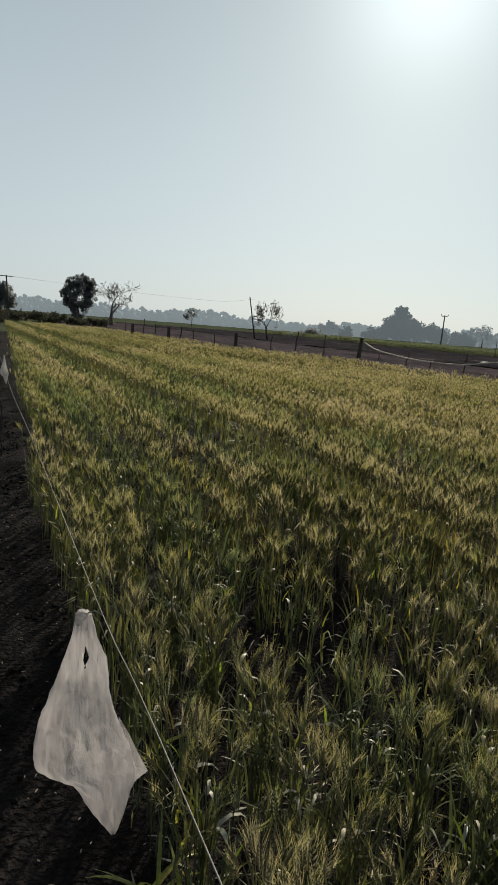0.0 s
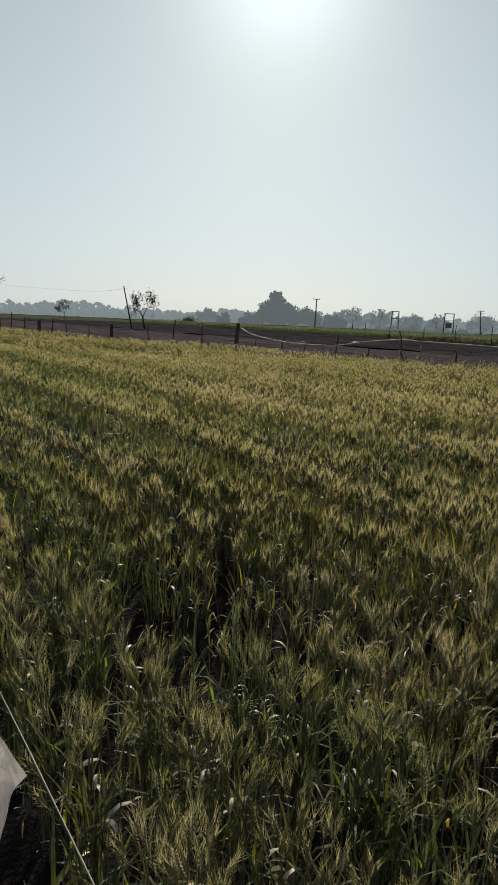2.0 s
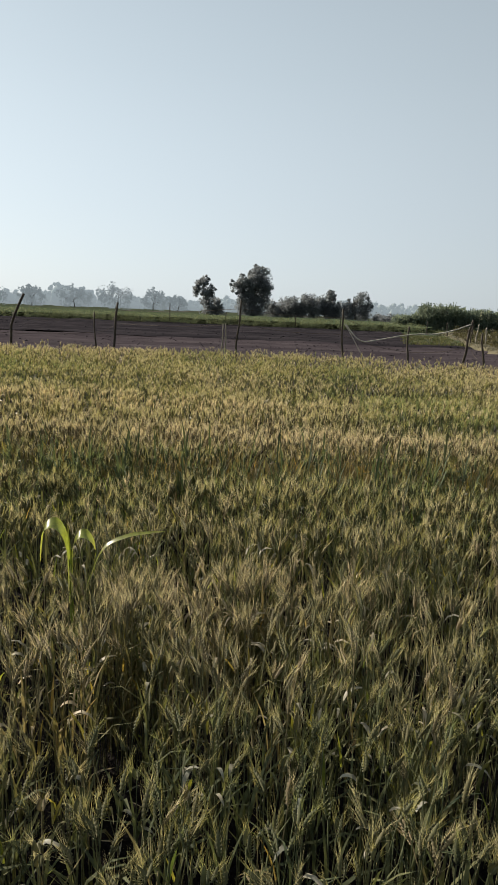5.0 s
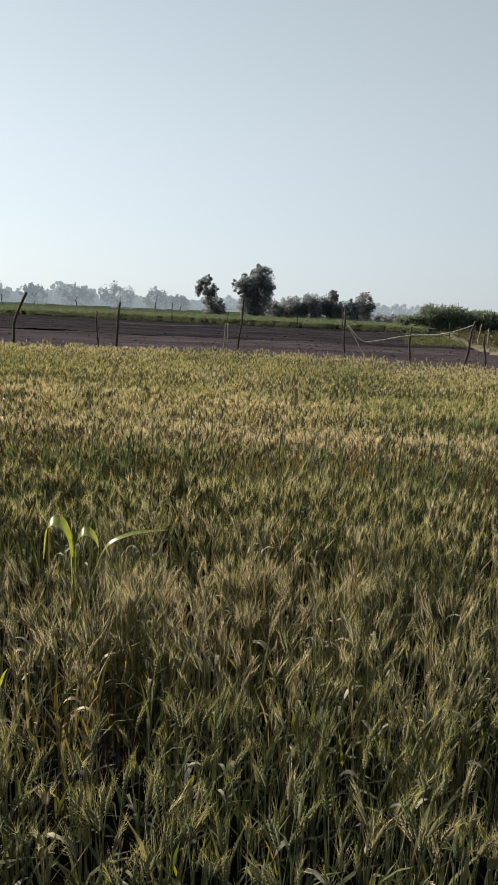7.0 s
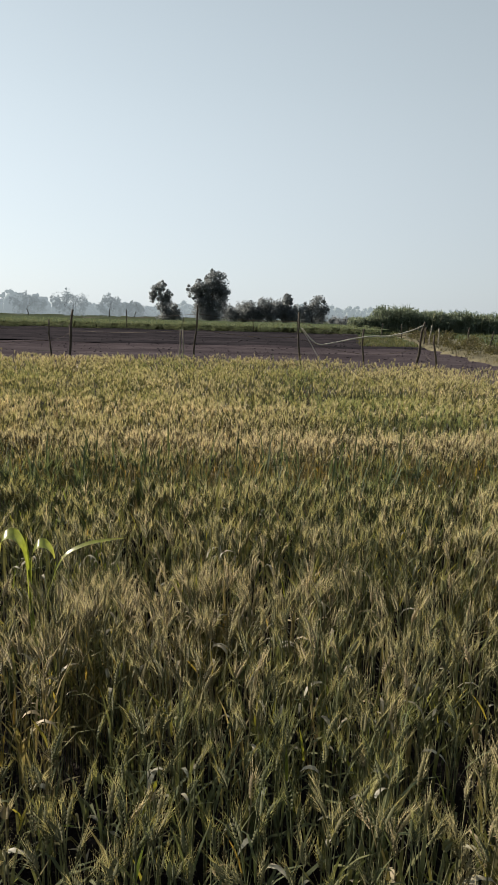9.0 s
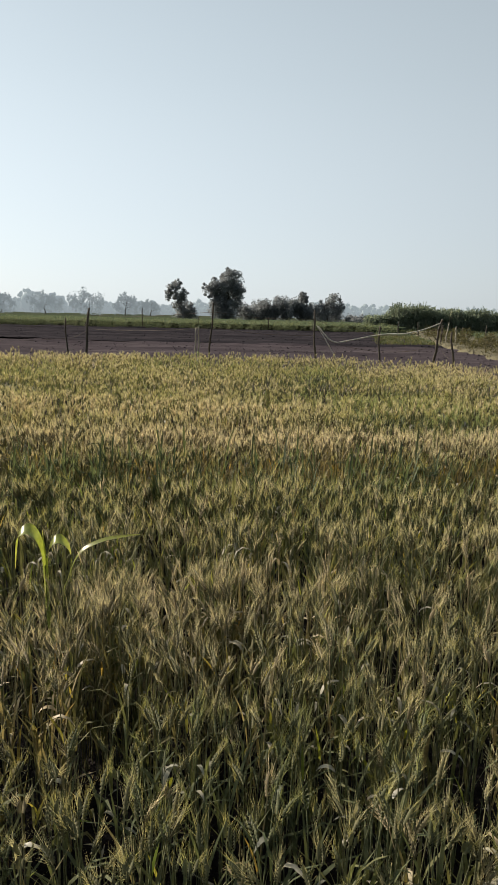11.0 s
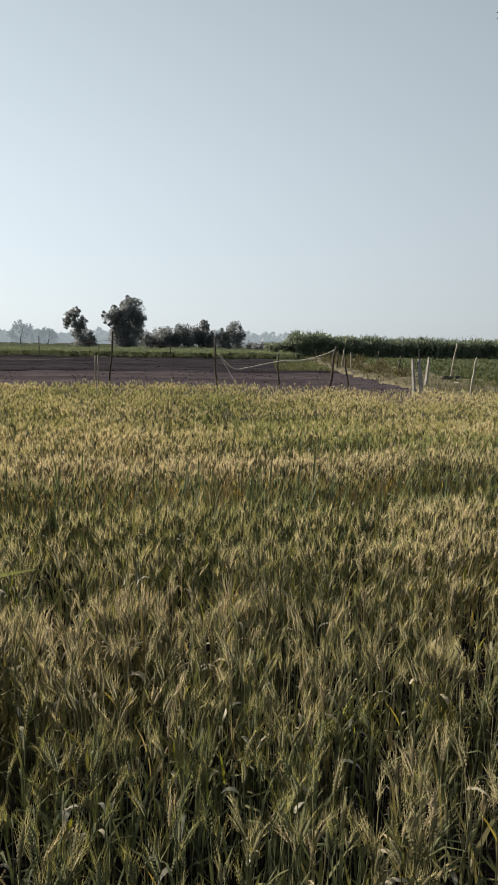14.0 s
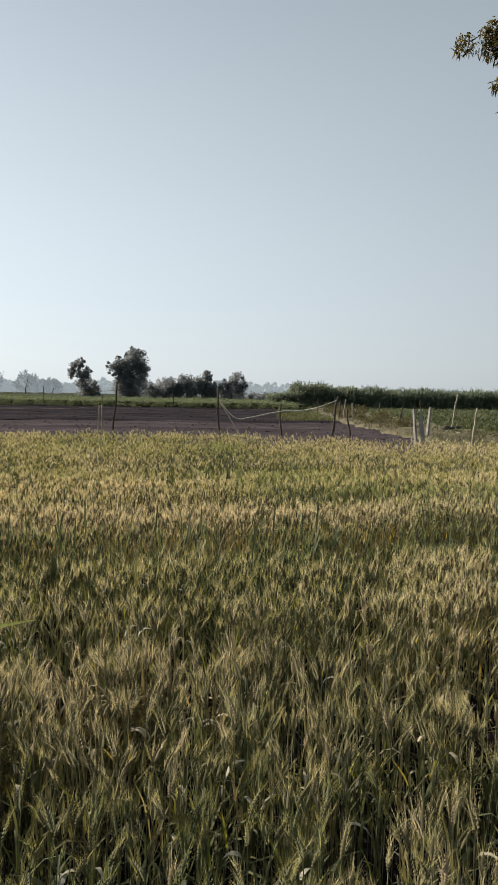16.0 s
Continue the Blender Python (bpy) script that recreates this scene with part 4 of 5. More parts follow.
tree(16.3, 140, 4.6, 3.4, "small thin half-bare tree in the haze", 34, [(0, 0.7, 0.3), (-0.2, 0.5, 0.2)], 260, 0.2, bare=True, trunk_r=0.1, bark=M_PALEBARK, leaf_mat=M_DRYCROWN, levels=5)
tree(23.4, 75, 4.7, 3.6, "small sparse tree with thin open branches", 35, [(-0.1, 0.75, 0.22), (0.3, 0.7, 0.2), (-0.3, 0.55, 0.2), (0.05, 0.9, 0.15)], 300, 0.10, bare=True, trunk_r=0.16, bark=M_BARK, leaf_mat=M_DRYCROWN, levels=6)
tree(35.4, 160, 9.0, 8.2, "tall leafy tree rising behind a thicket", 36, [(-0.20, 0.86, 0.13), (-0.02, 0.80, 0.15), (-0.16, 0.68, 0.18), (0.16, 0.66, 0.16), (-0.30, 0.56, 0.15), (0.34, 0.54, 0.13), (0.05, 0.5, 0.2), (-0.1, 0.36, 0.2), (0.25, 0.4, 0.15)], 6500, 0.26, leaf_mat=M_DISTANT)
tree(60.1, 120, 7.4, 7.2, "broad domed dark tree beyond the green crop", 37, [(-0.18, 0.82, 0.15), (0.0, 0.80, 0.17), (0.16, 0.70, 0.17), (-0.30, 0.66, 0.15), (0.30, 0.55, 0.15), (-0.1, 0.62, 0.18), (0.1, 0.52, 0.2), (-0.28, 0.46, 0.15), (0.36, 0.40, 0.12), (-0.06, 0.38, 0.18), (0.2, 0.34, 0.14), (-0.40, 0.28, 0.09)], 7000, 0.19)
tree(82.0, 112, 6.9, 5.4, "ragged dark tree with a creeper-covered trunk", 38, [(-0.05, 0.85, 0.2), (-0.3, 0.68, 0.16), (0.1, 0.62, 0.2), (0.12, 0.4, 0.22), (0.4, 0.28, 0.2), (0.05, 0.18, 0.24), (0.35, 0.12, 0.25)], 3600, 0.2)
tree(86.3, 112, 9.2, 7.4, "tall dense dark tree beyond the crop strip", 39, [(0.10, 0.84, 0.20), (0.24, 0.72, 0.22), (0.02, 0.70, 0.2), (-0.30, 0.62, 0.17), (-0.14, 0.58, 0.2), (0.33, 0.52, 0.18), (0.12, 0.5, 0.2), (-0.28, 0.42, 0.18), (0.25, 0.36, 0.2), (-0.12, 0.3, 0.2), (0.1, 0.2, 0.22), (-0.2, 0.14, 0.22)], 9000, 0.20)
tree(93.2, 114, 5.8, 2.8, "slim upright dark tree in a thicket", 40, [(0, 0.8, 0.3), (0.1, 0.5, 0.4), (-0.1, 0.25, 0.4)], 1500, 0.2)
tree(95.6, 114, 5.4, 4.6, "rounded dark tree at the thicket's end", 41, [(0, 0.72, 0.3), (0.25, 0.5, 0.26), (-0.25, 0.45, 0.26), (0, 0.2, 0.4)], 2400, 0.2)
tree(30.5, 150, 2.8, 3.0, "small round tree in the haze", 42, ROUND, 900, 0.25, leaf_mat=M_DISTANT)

BROAD = [(-0.30, 0.66, 0.20), (-0.05, 0.80, 0.19), (0.24, 0.70, 0.20), (0.38, 0.48, 0.18), (-0.38, 0.42, 0.18), (0.0, 0.52, 0.26), (-0.2, 0.22, 0.28), (0.22, 0.22, 0.28)]
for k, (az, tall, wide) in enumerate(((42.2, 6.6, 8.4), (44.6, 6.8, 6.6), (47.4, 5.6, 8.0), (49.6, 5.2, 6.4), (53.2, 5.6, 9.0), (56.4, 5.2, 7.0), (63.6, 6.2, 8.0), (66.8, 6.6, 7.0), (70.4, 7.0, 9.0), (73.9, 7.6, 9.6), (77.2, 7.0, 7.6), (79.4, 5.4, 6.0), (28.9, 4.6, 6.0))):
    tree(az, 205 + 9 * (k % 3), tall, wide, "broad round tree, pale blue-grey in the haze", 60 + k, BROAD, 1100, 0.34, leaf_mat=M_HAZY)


def thicket(name, spots, leaf, count, label, seed, mat=None):
    """A low dense mass of shrubs, as lobes of leaf clumps."""
    rng = np.random.RandomState(seed)
    cs, ss = [], []
    for az, d, h, r in spots:
        for _ in range(5):
            x, y, _z = polar(az + rng.normal(0, 0.4), d + rng.normal(0, 1.0))
            cs.append((x, y, h * rng.uniform(0.25, 0.72)))
            ss.append((r * rng.uniform(0.5, 0.9),) * 2 + (h * 0.32,))
    V, F, tone = leaf_cloud(rng, cs, ss, count, leaf)
    V[:, 2] = np.maximum(V[:, 2], 0.0)
    return tagged(tri_mesh(name, V, F, [mat or M_CROWN], None, tone), label, "thicket", kind="stuff")


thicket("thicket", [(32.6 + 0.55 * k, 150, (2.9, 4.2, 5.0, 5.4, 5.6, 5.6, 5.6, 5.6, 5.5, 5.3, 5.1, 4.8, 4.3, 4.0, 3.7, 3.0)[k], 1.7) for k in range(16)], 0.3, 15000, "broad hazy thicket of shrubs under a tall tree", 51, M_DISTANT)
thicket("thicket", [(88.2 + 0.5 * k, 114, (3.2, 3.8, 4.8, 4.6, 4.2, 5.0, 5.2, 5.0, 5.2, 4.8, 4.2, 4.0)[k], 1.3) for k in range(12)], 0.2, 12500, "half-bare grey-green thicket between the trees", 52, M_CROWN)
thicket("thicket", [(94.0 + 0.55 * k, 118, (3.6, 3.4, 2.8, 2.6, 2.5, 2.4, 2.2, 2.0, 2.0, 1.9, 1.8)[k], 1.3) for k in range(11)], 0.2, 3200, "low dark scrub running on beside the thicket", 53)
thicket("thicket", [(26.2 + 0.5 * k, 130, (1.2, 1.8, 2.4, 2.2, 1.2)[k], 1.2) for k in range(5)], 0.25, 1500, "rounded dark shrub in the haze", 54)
thicket("hedge", [(-5.0 + 0.75 * k, 58 + 1.2 * k, 1.35 if k < 14 else 1.0, 0.8) for k in range(19)], 0.14, 9000, "low dark hedge along the wheat field's far end", 55, M_HEDGE)
fence_run = [(27.5 + 1.9 * k, bund_side(27.5 + 1.9 * k) - 1.3) for k in range(15)]
thicket("thicket", [(math.degrees(math.atan2(x, y)), math.hypot(x, y), 0.75 + 0.3 * math.sin(x * 0.9), 0.45) for x, y in fence_run], 0.055, 8000, "low weeds and dry vines along the old side fence", 56, M_VINE)


def far_woods():
    """The line of woods on the horizon, its pale haze put in as a faint glow."""
    rng = np.random.RandomState(77)
    cs, ss = [], []
    az = -14.0
    while az < 132:
        d = 270 + 40 * rng.uniform()
        h = 5.0 + 1.3 * math.sin(az * 0.31) * math.sin(az * 0.17 + 1) + 0.8 * math.sin(az * 0.83) + abs(rng.normal(0, 1.1)) + 2.4 * math.exp(-((az - 70) / 9) ** 2)
        w = rng.uniform(2.2, 4.6)
        for k in range(9):
            u = rng.uniform(-1, 1)
            x, y, _z = polar(az + u * w / d * 57, d + rng.normal(0, 2))
            r = rng.uniform(0.55, 1.15)
            cs.append((x, y, max(1.0, h * (1 - 0.45 * u * u) - r - abs(rng.normal(0, 0.5)))))
            ss.append((r * 1.15, r * 1.15, r))
        x, y, _z = polar(az, d + 3)
        cs.append((x, y, h * 0.38))
        ss.append((w * 0.8, w * 0.8, h * 0.5))
        x, y, _z = polar(az + 0.3, d + 4)
        cs.append((x, y, 1.0))
        ss.append((2.8, 2.8, 2.6 + rng.uniform(0, 1.0)))
        az += rng.uniform(0.35, 0.8)
    V, F, _t = leaf_cloud(rng, cs, np.array(ss) * 1.1, 32000, 0.32)
    bm = bmesh.new()
    bmesh.ops.create_icosphere(bm, subdivisions=1, radius=1.0)
    hv, hf = np.array([v.co[:] for v in bm.verts]), np.array([[v.index for v in f.verts] for f in bm.faces])
    bm.free()
    hearts, faces, n = [V], [F], len(V)
    for c, s in zip(cs, ss):
        bulge = 1 + 0.14 * rng.normal(size=(len(hv), 1))
        hearts.append(hv * bulge * np.array(s) * 0.9 + np.array(c))
        faces.append(hf + n)
        n += len(hv)
    V, F = np.concatenate(hearts), np.concatenate(faces)
    V[:, 2] = np.maximum(V[:, 2], -0.05)
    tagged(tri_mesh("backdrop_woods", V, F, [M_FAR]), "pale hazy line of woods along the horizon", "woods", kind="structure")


far_woods()

# ---- poles and lines ----


def power_pole(az, d, height, label, lean=(0, 0), arms=1, r=0.10, fork=False, mat=None):
    ob = thing("power_pole", polar(az, d), label, "power pole")
    side = Vector((math.cos(radians(az)), -math.sin(radians(az)), 0))
    top = side * lean[0] + Vector((0, 0, height))
    bm = bmesh.new()
    tube(bm, [(0, 0, -0.1), top * 0.5, top], [r * 1.2, r, r * 0.8], 8)
    part("pole", bm, mat or M_POLE, ob, smooth=True)
    for k in range(arms):
        c = top * (1 - 0.07 * k) - Vector((0, 0, 0.15))
        bm = bmesh.new()
        if fork:
            tube(bm, [c - side * 0.75 + Vector((0, 0, 0.35)), c - side * 0.55 - Vector((0, 0, 0.1)), c, c + side * 0.55 - Vector((0, 0, 0.1)), c + side * 0.75 + Vector((0, 0, 0.35))], [0.07] * 5, 5)
        else:
            tube(bm, [c - side * 0.8, c + side * 0.8], [0.06, 0.06], 5)
        part("crossarm", bm, M_POLE, ob)
    return ob


power_pole(0.6, 92, 5.7, "leaning dark wooden power pole with wires", (-0.35, 0), 1, 0.11, mat=M_WOOD)
power_pole(22.2, 75, 4.9, "leaning bare wooden pole beside a small tree", (-0.95, 0), 0, 0.075, mat=M_WOOD)
power_pole(38.8, 140, 6.8, "grey power pole with a forked crossarm", (0.1, 0), 1, 0.15, True)
power_pole(53.2, 140, 5.5, "grey power pole with two crossarms", (-0.5, 0), 2, 0.13)


def h_frame(az, d, height, width, label, box_on=False):
    ob = thing("twin_power_pole", polar(az, d), label, "power pole")
    side = Vector((math.cos(radians(az)), -math.sin(radians(az)), 0))
    for s in (-1, 1):
        bm = bmesh.new()
        tube(bm, [side * s * width * 0.55 + Vector((0, 0, -0.1)), side * s * width * 0.5 + Vector((0, 0, height))], [0.14, 0.12], 7)
        part("leg", bm, M_POLE, ob, smooth=True)
    for z in (0.98, 0.66):
        bm = bmesh.new()
        tube(bm, [side * -width * 0.6 + Vector((0, 0, height * z)), side * width * 0.6 + Vector((0, 0, height * z))], [0.09, 0.09], 5)
        part("crossbar", bm, M_POLE, ob)
    if box_on:
        bm = bmesh.new()
        box(bm, (0, 0, height * 0.45), (width * 0.7, 0.9, 1.1), Matrix.Rotation(-radians(az), 4, "Z"))
        bmesh.ops.bevel(bm, geom=bm.edges[:], offset=0.1, segments=2)
        part("transformer", bm, M_POLE, ob, "grey transformer box")
    return ob


h_frame(45.9, 150, 5.0, 1.5, "twin-pole power frame with crossbars")
h_frame(50.5, 145, 4.8, 1.9, "twin-pole power frame carrying a transformer", True)
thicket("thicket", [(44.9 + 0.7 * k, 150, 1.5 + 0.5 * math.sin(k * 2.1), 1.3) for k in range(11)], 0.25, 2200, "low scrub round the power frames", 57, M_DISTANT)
rope("power_line", [polar(0.5, 92, 5.6), polar(9, 100, 5.3), polar(18.3, 112, 5.3), polar(22.0, 75, 4.7)], 0.010, M_WIRE, "thin power line sagging between poles", "power line", "power lines")
for i, (az, d, h) in enumerate(((43.4, 78, 1.9), (45.6, 76, 1.6), (48.5, 74, 1.7), (51.2, 72, 2.0), (54.2, 70, 1.9), (57.0, 66, 1.6), (64.5, 70, 2.0), (79.0, 61, 1.9), (84.0, 60, 1.3), (90.5, 60, 1.3), (94.5, 60, 1.3))):
    x, y, _z = polar(az, d)
    fence_post((x, y), (x, y + 0.1 * math.sin(i * 2.2), h), 0.045, M_WOOD, "thin dark stake at the edge of the green crop", "stakes along the far crop")

# ---- string with plastic bags at the near edge ----
rope("string", [(0.31, -2.4, 1.03), (0.222, 0.48, 1.033), (0.193, 1.08, 1.032), (0.165, 1.95, 1.032), (0.13, 3.0, 1.035), (0.07, 4.5, 1.045), (0.0, 7.0, 1.07)], 0.0010, M_STRING, "thin pale string stretched along the wheat's edge", "string")
for x, y in ((0.31, -2.4), (0.0, 7.02)):
    fence_post((x, y), (x, y, 1.10), 0.009, M_WOOD, "thin cane stick holding the string", "string sticks", name="string_stick")


def plastic_bag(place, height, label, seed, turn=0.0):
    """A thin carrier bag hung by its knotted handles, twisted to a second lobe below."""
    rng = random.Random(seed)
    ob = thing("plastic_bag", place, label, "plastic bag", "bags on the string")
    rows, cols = 80, 72
    # left and right outline and half depth down the bag, in parts of its height
    S = [0.0, 0.03, 0.06, 0.10, 0.18, 0.26, 0.34, 0.42, 0.51, 0.60, 0.66, 0.69, 0.72, 0.77, 0.83, 0.90, 0.97, 1.0]
    LEFT = [-0.030, -0.034, -0.038, -0.045, -0.070, -0.095, -0.125, -0.152, -0.170, -0.180, -0.165, -0.11, -0.045, -0.005, 0.025, 0.065, 0.115, 0.135]
    RIGHT = [0.030, 0.038, 0.046, 0.055, 0.092, 0.105, 0.110, 0.132, 0.162, 0.195, 0.215, 0.222, 0.225, 0.215, 0.200, 0.185, 0.165, 0.155]
    D = [0.028, 0.026, 0.016, 0.009, 0.009, 0.020, 0.055, 0.080, 0.085, 0.075, 0.065, 0.05, 0.045, 0.04, 0.035, 0.03, 0.015, 0.01]
    bm = bmesh.new()
    vs = []
    for i in range(rows):
        s = i / (rows - 1)
        lo, hi, d = np.interp(s, S, LEFT), np.interp(s, S, RIGHT), np.interp(s, S, D)
        cx, w = (lo + hi) / 2, (hi - lo) / 2
        ring = []
        for k in range(cols):
            a = 2 * math.pi * k / cols
            q = Vector((math.cos(a) * 1.3, math.sin(a) * 1.3, s * 4 + seed))
            pleat = (0.12 * math.sin(7 * a + 5 * s) + 0.10 * math.sin(13 * a - 7 * s + seed)) * (0.35 + 0.65 * math.exp(-2.0 * s)) * min(1, 12 * s)
            p = noise.noise(q) * 0.55 + abs(noise.noise(q * 2.7)) * 0.55 - 0.15 + abs(noise.noise(q * 6)) * 0.35 + noise.noise(q * 14) * 0.06
            r = 1 + pleat + 1.0 * p * min(1, max(0, 3.5 * (s - 0.1)))
            edge = 1 + 0.05 * pleat + 0.12 * p * min(1, 3 * s)
            z = -s + 0.012 * noise.noise(q * 4) * min(1, 5 * s)
            # the slit between the two handles, open through both sides
            wide = 0.0004 + 0.0105 * math.sin(math.pi * min(1, max(0, (s - 0.127) / 0.101)) ** 1.5)
            x = cx + w * edge * math.cos(a)
            if 0.12 < s < 0.24 and k in (54, 55, 17, 18):
                x = cx + w * math.cos(radians(272.5)) + (wide if k in (55, 17) else -wide)
            ring.append(bm.verts.new(Vector((x * height, d * r * math.sin(a) * height, z * height))))
        vs.append(ring)
    for i in range(rows - 1):
        for k in range(cols):
            if (10 <= i <= 17 and k == 54) or (11 <= i <= 18 and k == 17):
                continue
            bm.faces.new((vs[i][k], vs[i][(k + 1) % cols], vs[i + 1][(k + 1) % cols], vs[i + 1][k]))
    bm.faces.new(vs[-1])
    part("body", bm, M_BAG, ob, smooth=True)
    bm = bmesh.new()
    bmesh.ops.create_icosphere(bm, subdivisions=3, radius=0.027 * height)
    for v in bm.verts:
        v.co *= 1 + 0.5 * noise.noise(v.co * 110) + 0.3 * noise.noise(v.co * 300)
        v.co.z *= 0.6
    part("knot", bm, M_BAG, ob, "tight crumpled knot", smooth=True)
    # loose corner flap
    bm = bmesh.new()
    q = [bm.verts.new(Vector(c) * height) for c in ((0.15, 0.01, -0.46), (0.195, 0.02, -0.55), (0.235, 0.0, -0.63), (0.275, -0.02, -0.70), (0.235, 0.02, -0.77), (0.19, 0.03, -0.84), (0.15, 0.02, -0.66))]
    for i in range(6):
        bm.faces.new((q[6], q[i], q[(i + 1) % 6]))
    part("flap", bm, M_BAGFLAP, ob, "loose clear corner")
    bm = bmesh.new()
    tube(bm, [(0, 0, 0.0), (0.02, -0.01, 0.012), (0.036, -0.02, 0.008)], [0.0015] * 3, 5)
    part("tie", bm, M_STRING, ob, "short thread to the string")
    ob.rotation_euler = (0, 0, turn)
    return ob


plastic_bag((0.159, 1.13, 1.024), 0.515, "thin translucent white plastic bag tied to the string", 5, radians(-8))
plastic_bag((0.035, 6.9, 1.10), 0.30, "white plastic bag hanging from a cane stick", 9, radians(60))

# ---- maize plant among the wheat ----


def maize_plant():
    rng = np.random.RandomState(3)
    ob = thing("maize_plant", (2.22, 0.41, 0), "young bright green maize plant among the wheat", "maize plant")
    bm = bmesh.new()
    tube(bm, [(0, 0, -0.02), (0.005, 0, 0.35), (0, 0.01, 0.66)], [0.011, 0.009, 0.006], 7)
    part("stalk", bm, M_MAIZE, ob, smooth=True)
    # each leaf arches over: rises, bends and hangs
    for pts, w in ((((0, 0.01, 0.50), (-0.005, 0.012, 0.72), (-0.015, 0.045, 0.805), (-0.03, 0.085, 0.80), (-0.03, 0.10, 0.74), (-0.03, 0.108, 0.66)), 0.068),
                   (((0, 0.0, 0.50), (0.0, 0.0, 0.68), (0.0, -0.022, 0.755), (0.01, -0.05, 0.765), (0.02, -0.075, 0.735), (0.02, -0.085, 0.70)), 0.060),
                   (((0, -0.01, 0.44), (0.02, -0.06, 0.58), (0.035, -0.11, 0.70), (0.06, -0.19, 0.745), (0.08, -0.27, 0.757), (0.10, -0.33, 0.758)), 0.026),
                   (((0, 0, 0.62), (0, 0.005, 0.70), (0, 0.01, 0.76), (0, 0.012, 0.80)), 0.022)):
        P = [Vector(p) for p in pts]
        fine = []
        for i in range(len(P) - 1):
            p0, p1, p2, p3 = P[max(i - 1, 0)], P[i], P[i + 1], P[min(i + 2, len(P) - 1)]
            for k in range(5):
                s = k / 5
                fine.append(0.5 * ((2 * p1) + (p2 - p0) * s + (2 * p0 - 5 * p1 + 4 * p2 - p3) * s * s + (3 * p1 - p0 - 3 * p2 + p3) * s ** 3))
        fine.append(P[-1])
        v, f, n = [], [], len(fine)
        for i, p in enumerate(fine):
            s = i / (n - 1)
            ww = w * (0.55 + 1.2 * s if s < 0.35 else 1.0) * (1 - max(0, s - 0.5) ** 1.6 * 2.6)
            ww = max(ww, 0.002)
            side = Vector((0.85, 0.15, 0.25)).normalized()
            mid = p - Vector((0, 0, 0.12 * ww))
            v += [p - side * ww / 2, mid, p + side * ww / 2]
        for i in range(n - 1):
            for k in (0, 1):
                a = 3 * i + k
                f += [(a, a + 1, a + 4), (a, a + 4, a + 3)]
        tint = np.repeat(np.linspace(0.35, 0.85, n), 3)
        tri_mesh("leaf", v, f, [M_MAIZE], None, tint, ob).data.shade_smooth()


maize_plant()


def edge_weed(place, n, size, seed):
    """A tuft of broad arching grass blades at the edge of the soil."""
    rng = np.random.RandomState(seed)
    ob = thing("grass_tuft", (*place, 0), "tuft of broad yellow-green grass blades at the soil's edge", "grass tuft", "edge tufts")
    for k in range(n):
        v, f = blade(rng, (rng.normal(0, 0.02), rng.normal(0, 0.02), 0.0), rng.uniform(0, 6.28), size * rng.uniform(0.7, 1.2), rng.uniform(0.010, 0.016), rng.uniform(0.9, 1.4), rng.uniform(1.0, 2.2), 7, rng.normal(0, 0.3))
        tri_mesh("blade", v, f, [M_MAIZE], None, np.full(len(v), rng.uniform(0.5, 1.0)), ob)


edge_weed((0.40, 1.36), 8, 0.30, 5)
edge_weed((0.46, 1.22), 7, 0.32, 6)
edge_weed((0.43, 1.92), 6, 0.36, 7)


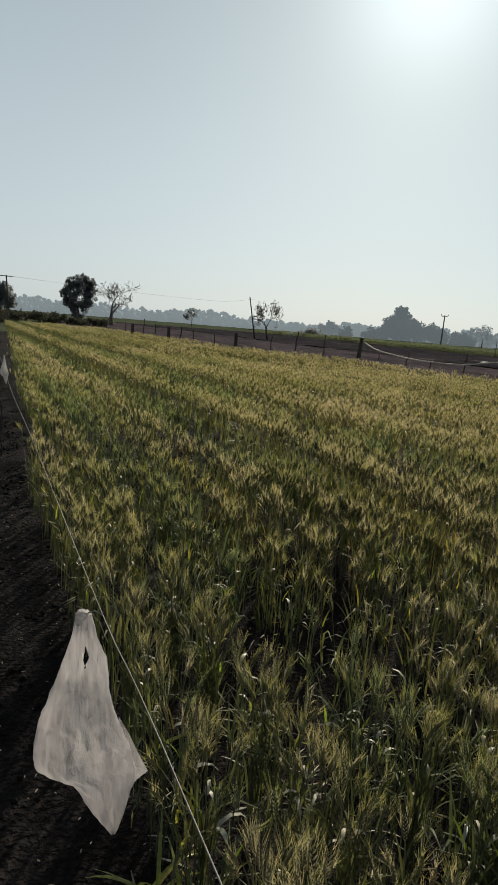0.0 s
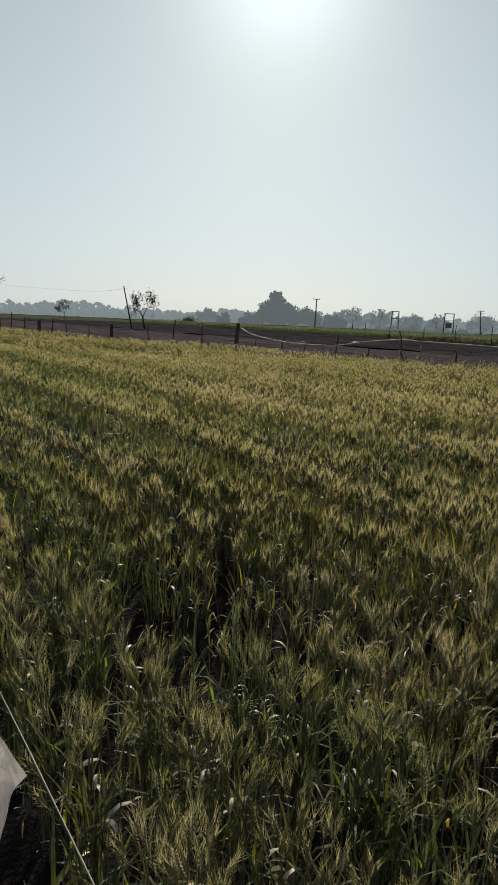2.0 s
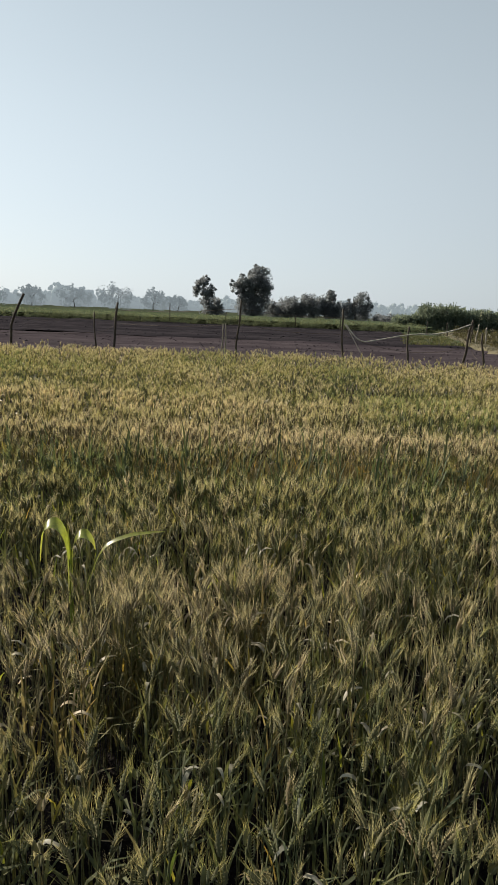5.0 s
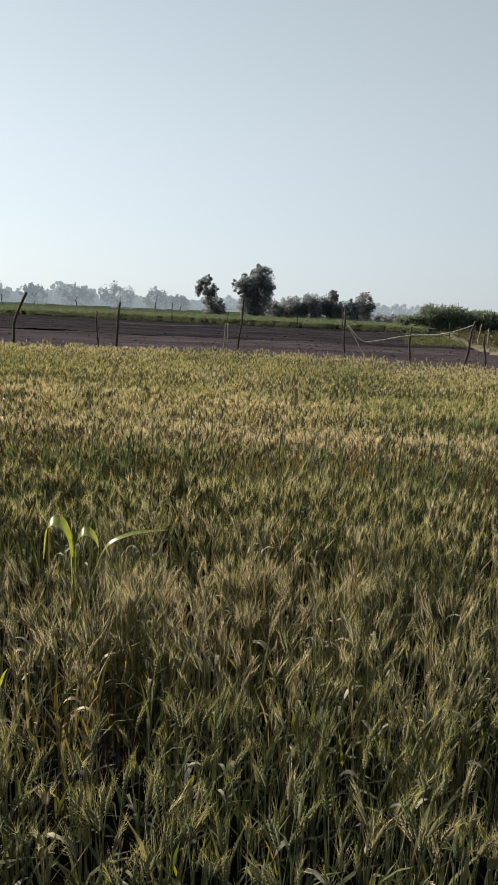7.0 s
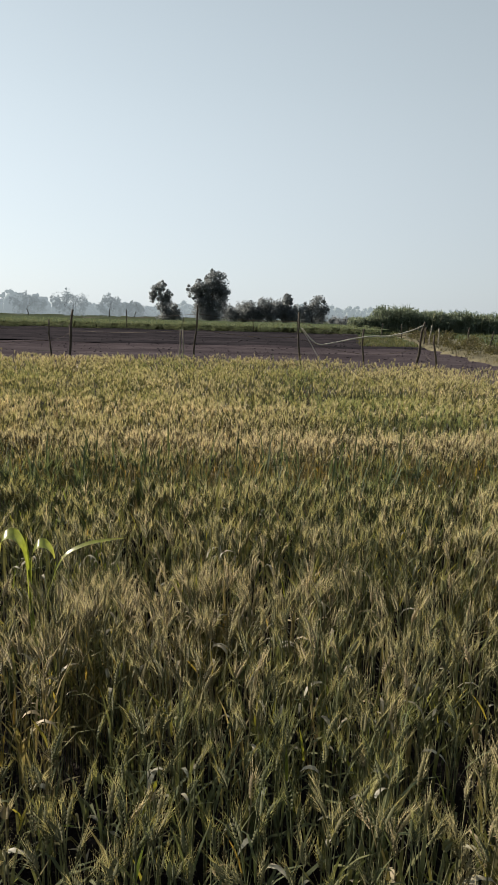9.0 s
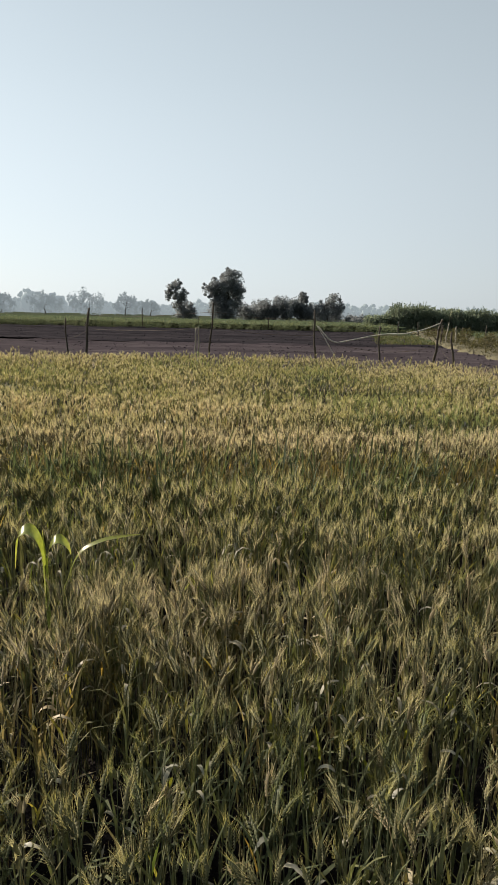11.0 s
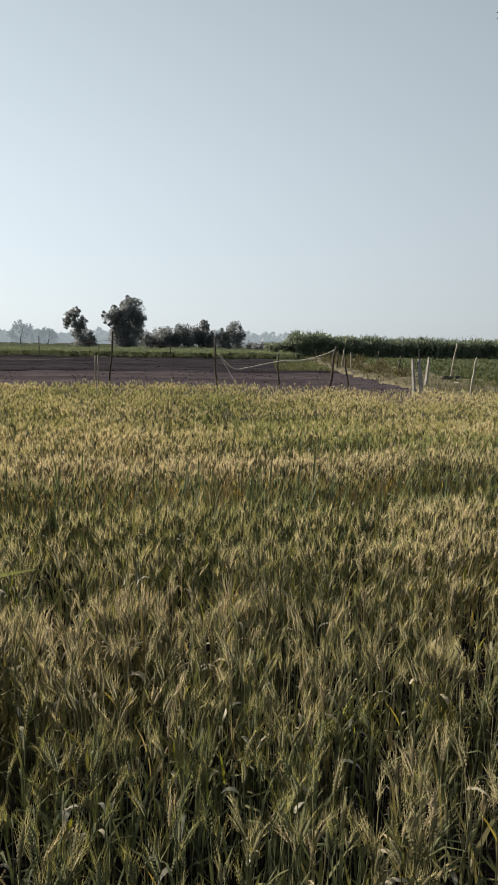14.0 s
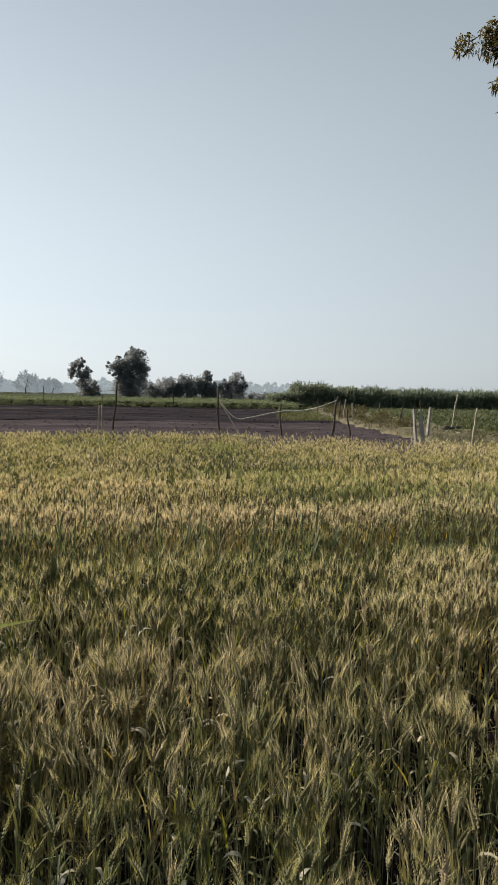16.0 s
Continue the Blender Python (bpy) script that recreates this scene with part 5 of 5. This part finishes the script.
# ---- overhanging tree at the right ----
def near_tree():
    rng = np.random.RandomState(61)
    base = Vector(polar(138, 9.0))
    ob = thing("leafy_tree", base, "leafy tree with drooping olive-green twigs over the field", "tree")
    tip = Vector((6.83, -3.82, 5.60)) - base
    bm = bmesh.new()
    tube(bm, [(0, 0, -0.1), (0.05, 0, 1.2), (-0.05, 0.1, 2.6), (0, 0.1, 4.2), (0.1, 0.1, 6.0)], [0.17, 0.14, 0.12, 0.09, 0.05], 10)
    part("trunk", bm, M_BARK, ob, smooth=True)
    bm = bmesh.new()
    tube(bm, [Vector((-0.03, 0.1, 3.4)), Vector((-0.03, 0.1, 3.4)).lerp(tip, 0.35) + Vector((0, 0, 0.6)), Vector((0, 0, 4.0)).lerp(tip, 0.75) + Vector((0, 0, 0.35)), tip], [0.07, 0.05, 0.03, 0.010], 8)
    part("limb", bm, M_BARK, ob, smooth=True)
    # clumps of narrow leaves at the limb's end, and sprays hanging below it: along the limb, up, radius
    side = Vector((math.cos(radians(117)), -math.sin(radians(117)), 0))
    clumps = [(a + 0.09, z, 1.45 * r) for a, z, r in ((-0.13, -0.03, 0.09), (-0.07, 0.04, 0.10), (-0.05, -0.10, 0.10), (0.02, -0.02, 0.13), (0.12, -0.15, 0.12), (0.05, -0.20, 0.07), (0.17, 0.0, 0.13),
              (0.22, 0.13, 0.11), (0.26, 0.28, 0.11), (0.29, 0.43, 0.11), (0.19, 0.32, 0.06), (0.25, -0.15, 0.14), (0.32, -0.31, 0.10), (0.13, -0.48, 0.05), (0.21, -0.52, 0.075),
              (0.29, -0.50, 0.08), (0.27, -0.65, 0.07), (0.22, -0.76, 0.05), (0.30, -0.80, 0.06))]
    while len(clumps) < 64:
        a, z = rng.uniform(0.38, 1.4), rng.uniform(-0.7, 1.5)
        clumps.append((a, z, rng.uniform(0.09, 0.17)))
    t, T = Tris(), []
    hearts = [tip + side * a + Vector((0.06 * rng.normal(), 0.06 * rng.normal(), z)) for a, z, _ in clumps]
    for c, (a, z, r) in zip(hearts, clumps):
        bm = bmesh.new()
        root = tip + side * (a + 0.22) + Vector((0, 0, 0.05 + 0.35 * z))
        tube(bm, [root, root.lerp(c, 0.5) + Vector((0, 0, 0.05)), c], [0.009, 0.006, 0.003], 5)
        part("twig", bm, M_BARK, ob, smooth=True)
        for _ in range(int(6500 * r * r) + 50):
            q = rng.normal(size=3)
            q *= r * rng.uniform() ** 0.4 / np.linalg.norm(q)
            vv, ff = blade(rng, np.array(c) + q, rng.uniform(0, 6.28), rng.uniform(0.045, 0.085), rng.uniform(0.013, 0.022), rng.uniform(-1.3, 0.2), rng.uniform(0.3, 1.2), 2, rng.normal(0, 0.5))
            t.add(vv, ff, 0)
            T += [rng.normal(0.45, 0.3)] * len(vv)
    V, F, m = t.done()
    tri_mesh("foliage", V, F, [M_TWIGLEAF], m, np.clip(T, 0, 1), ob)


near_tree()
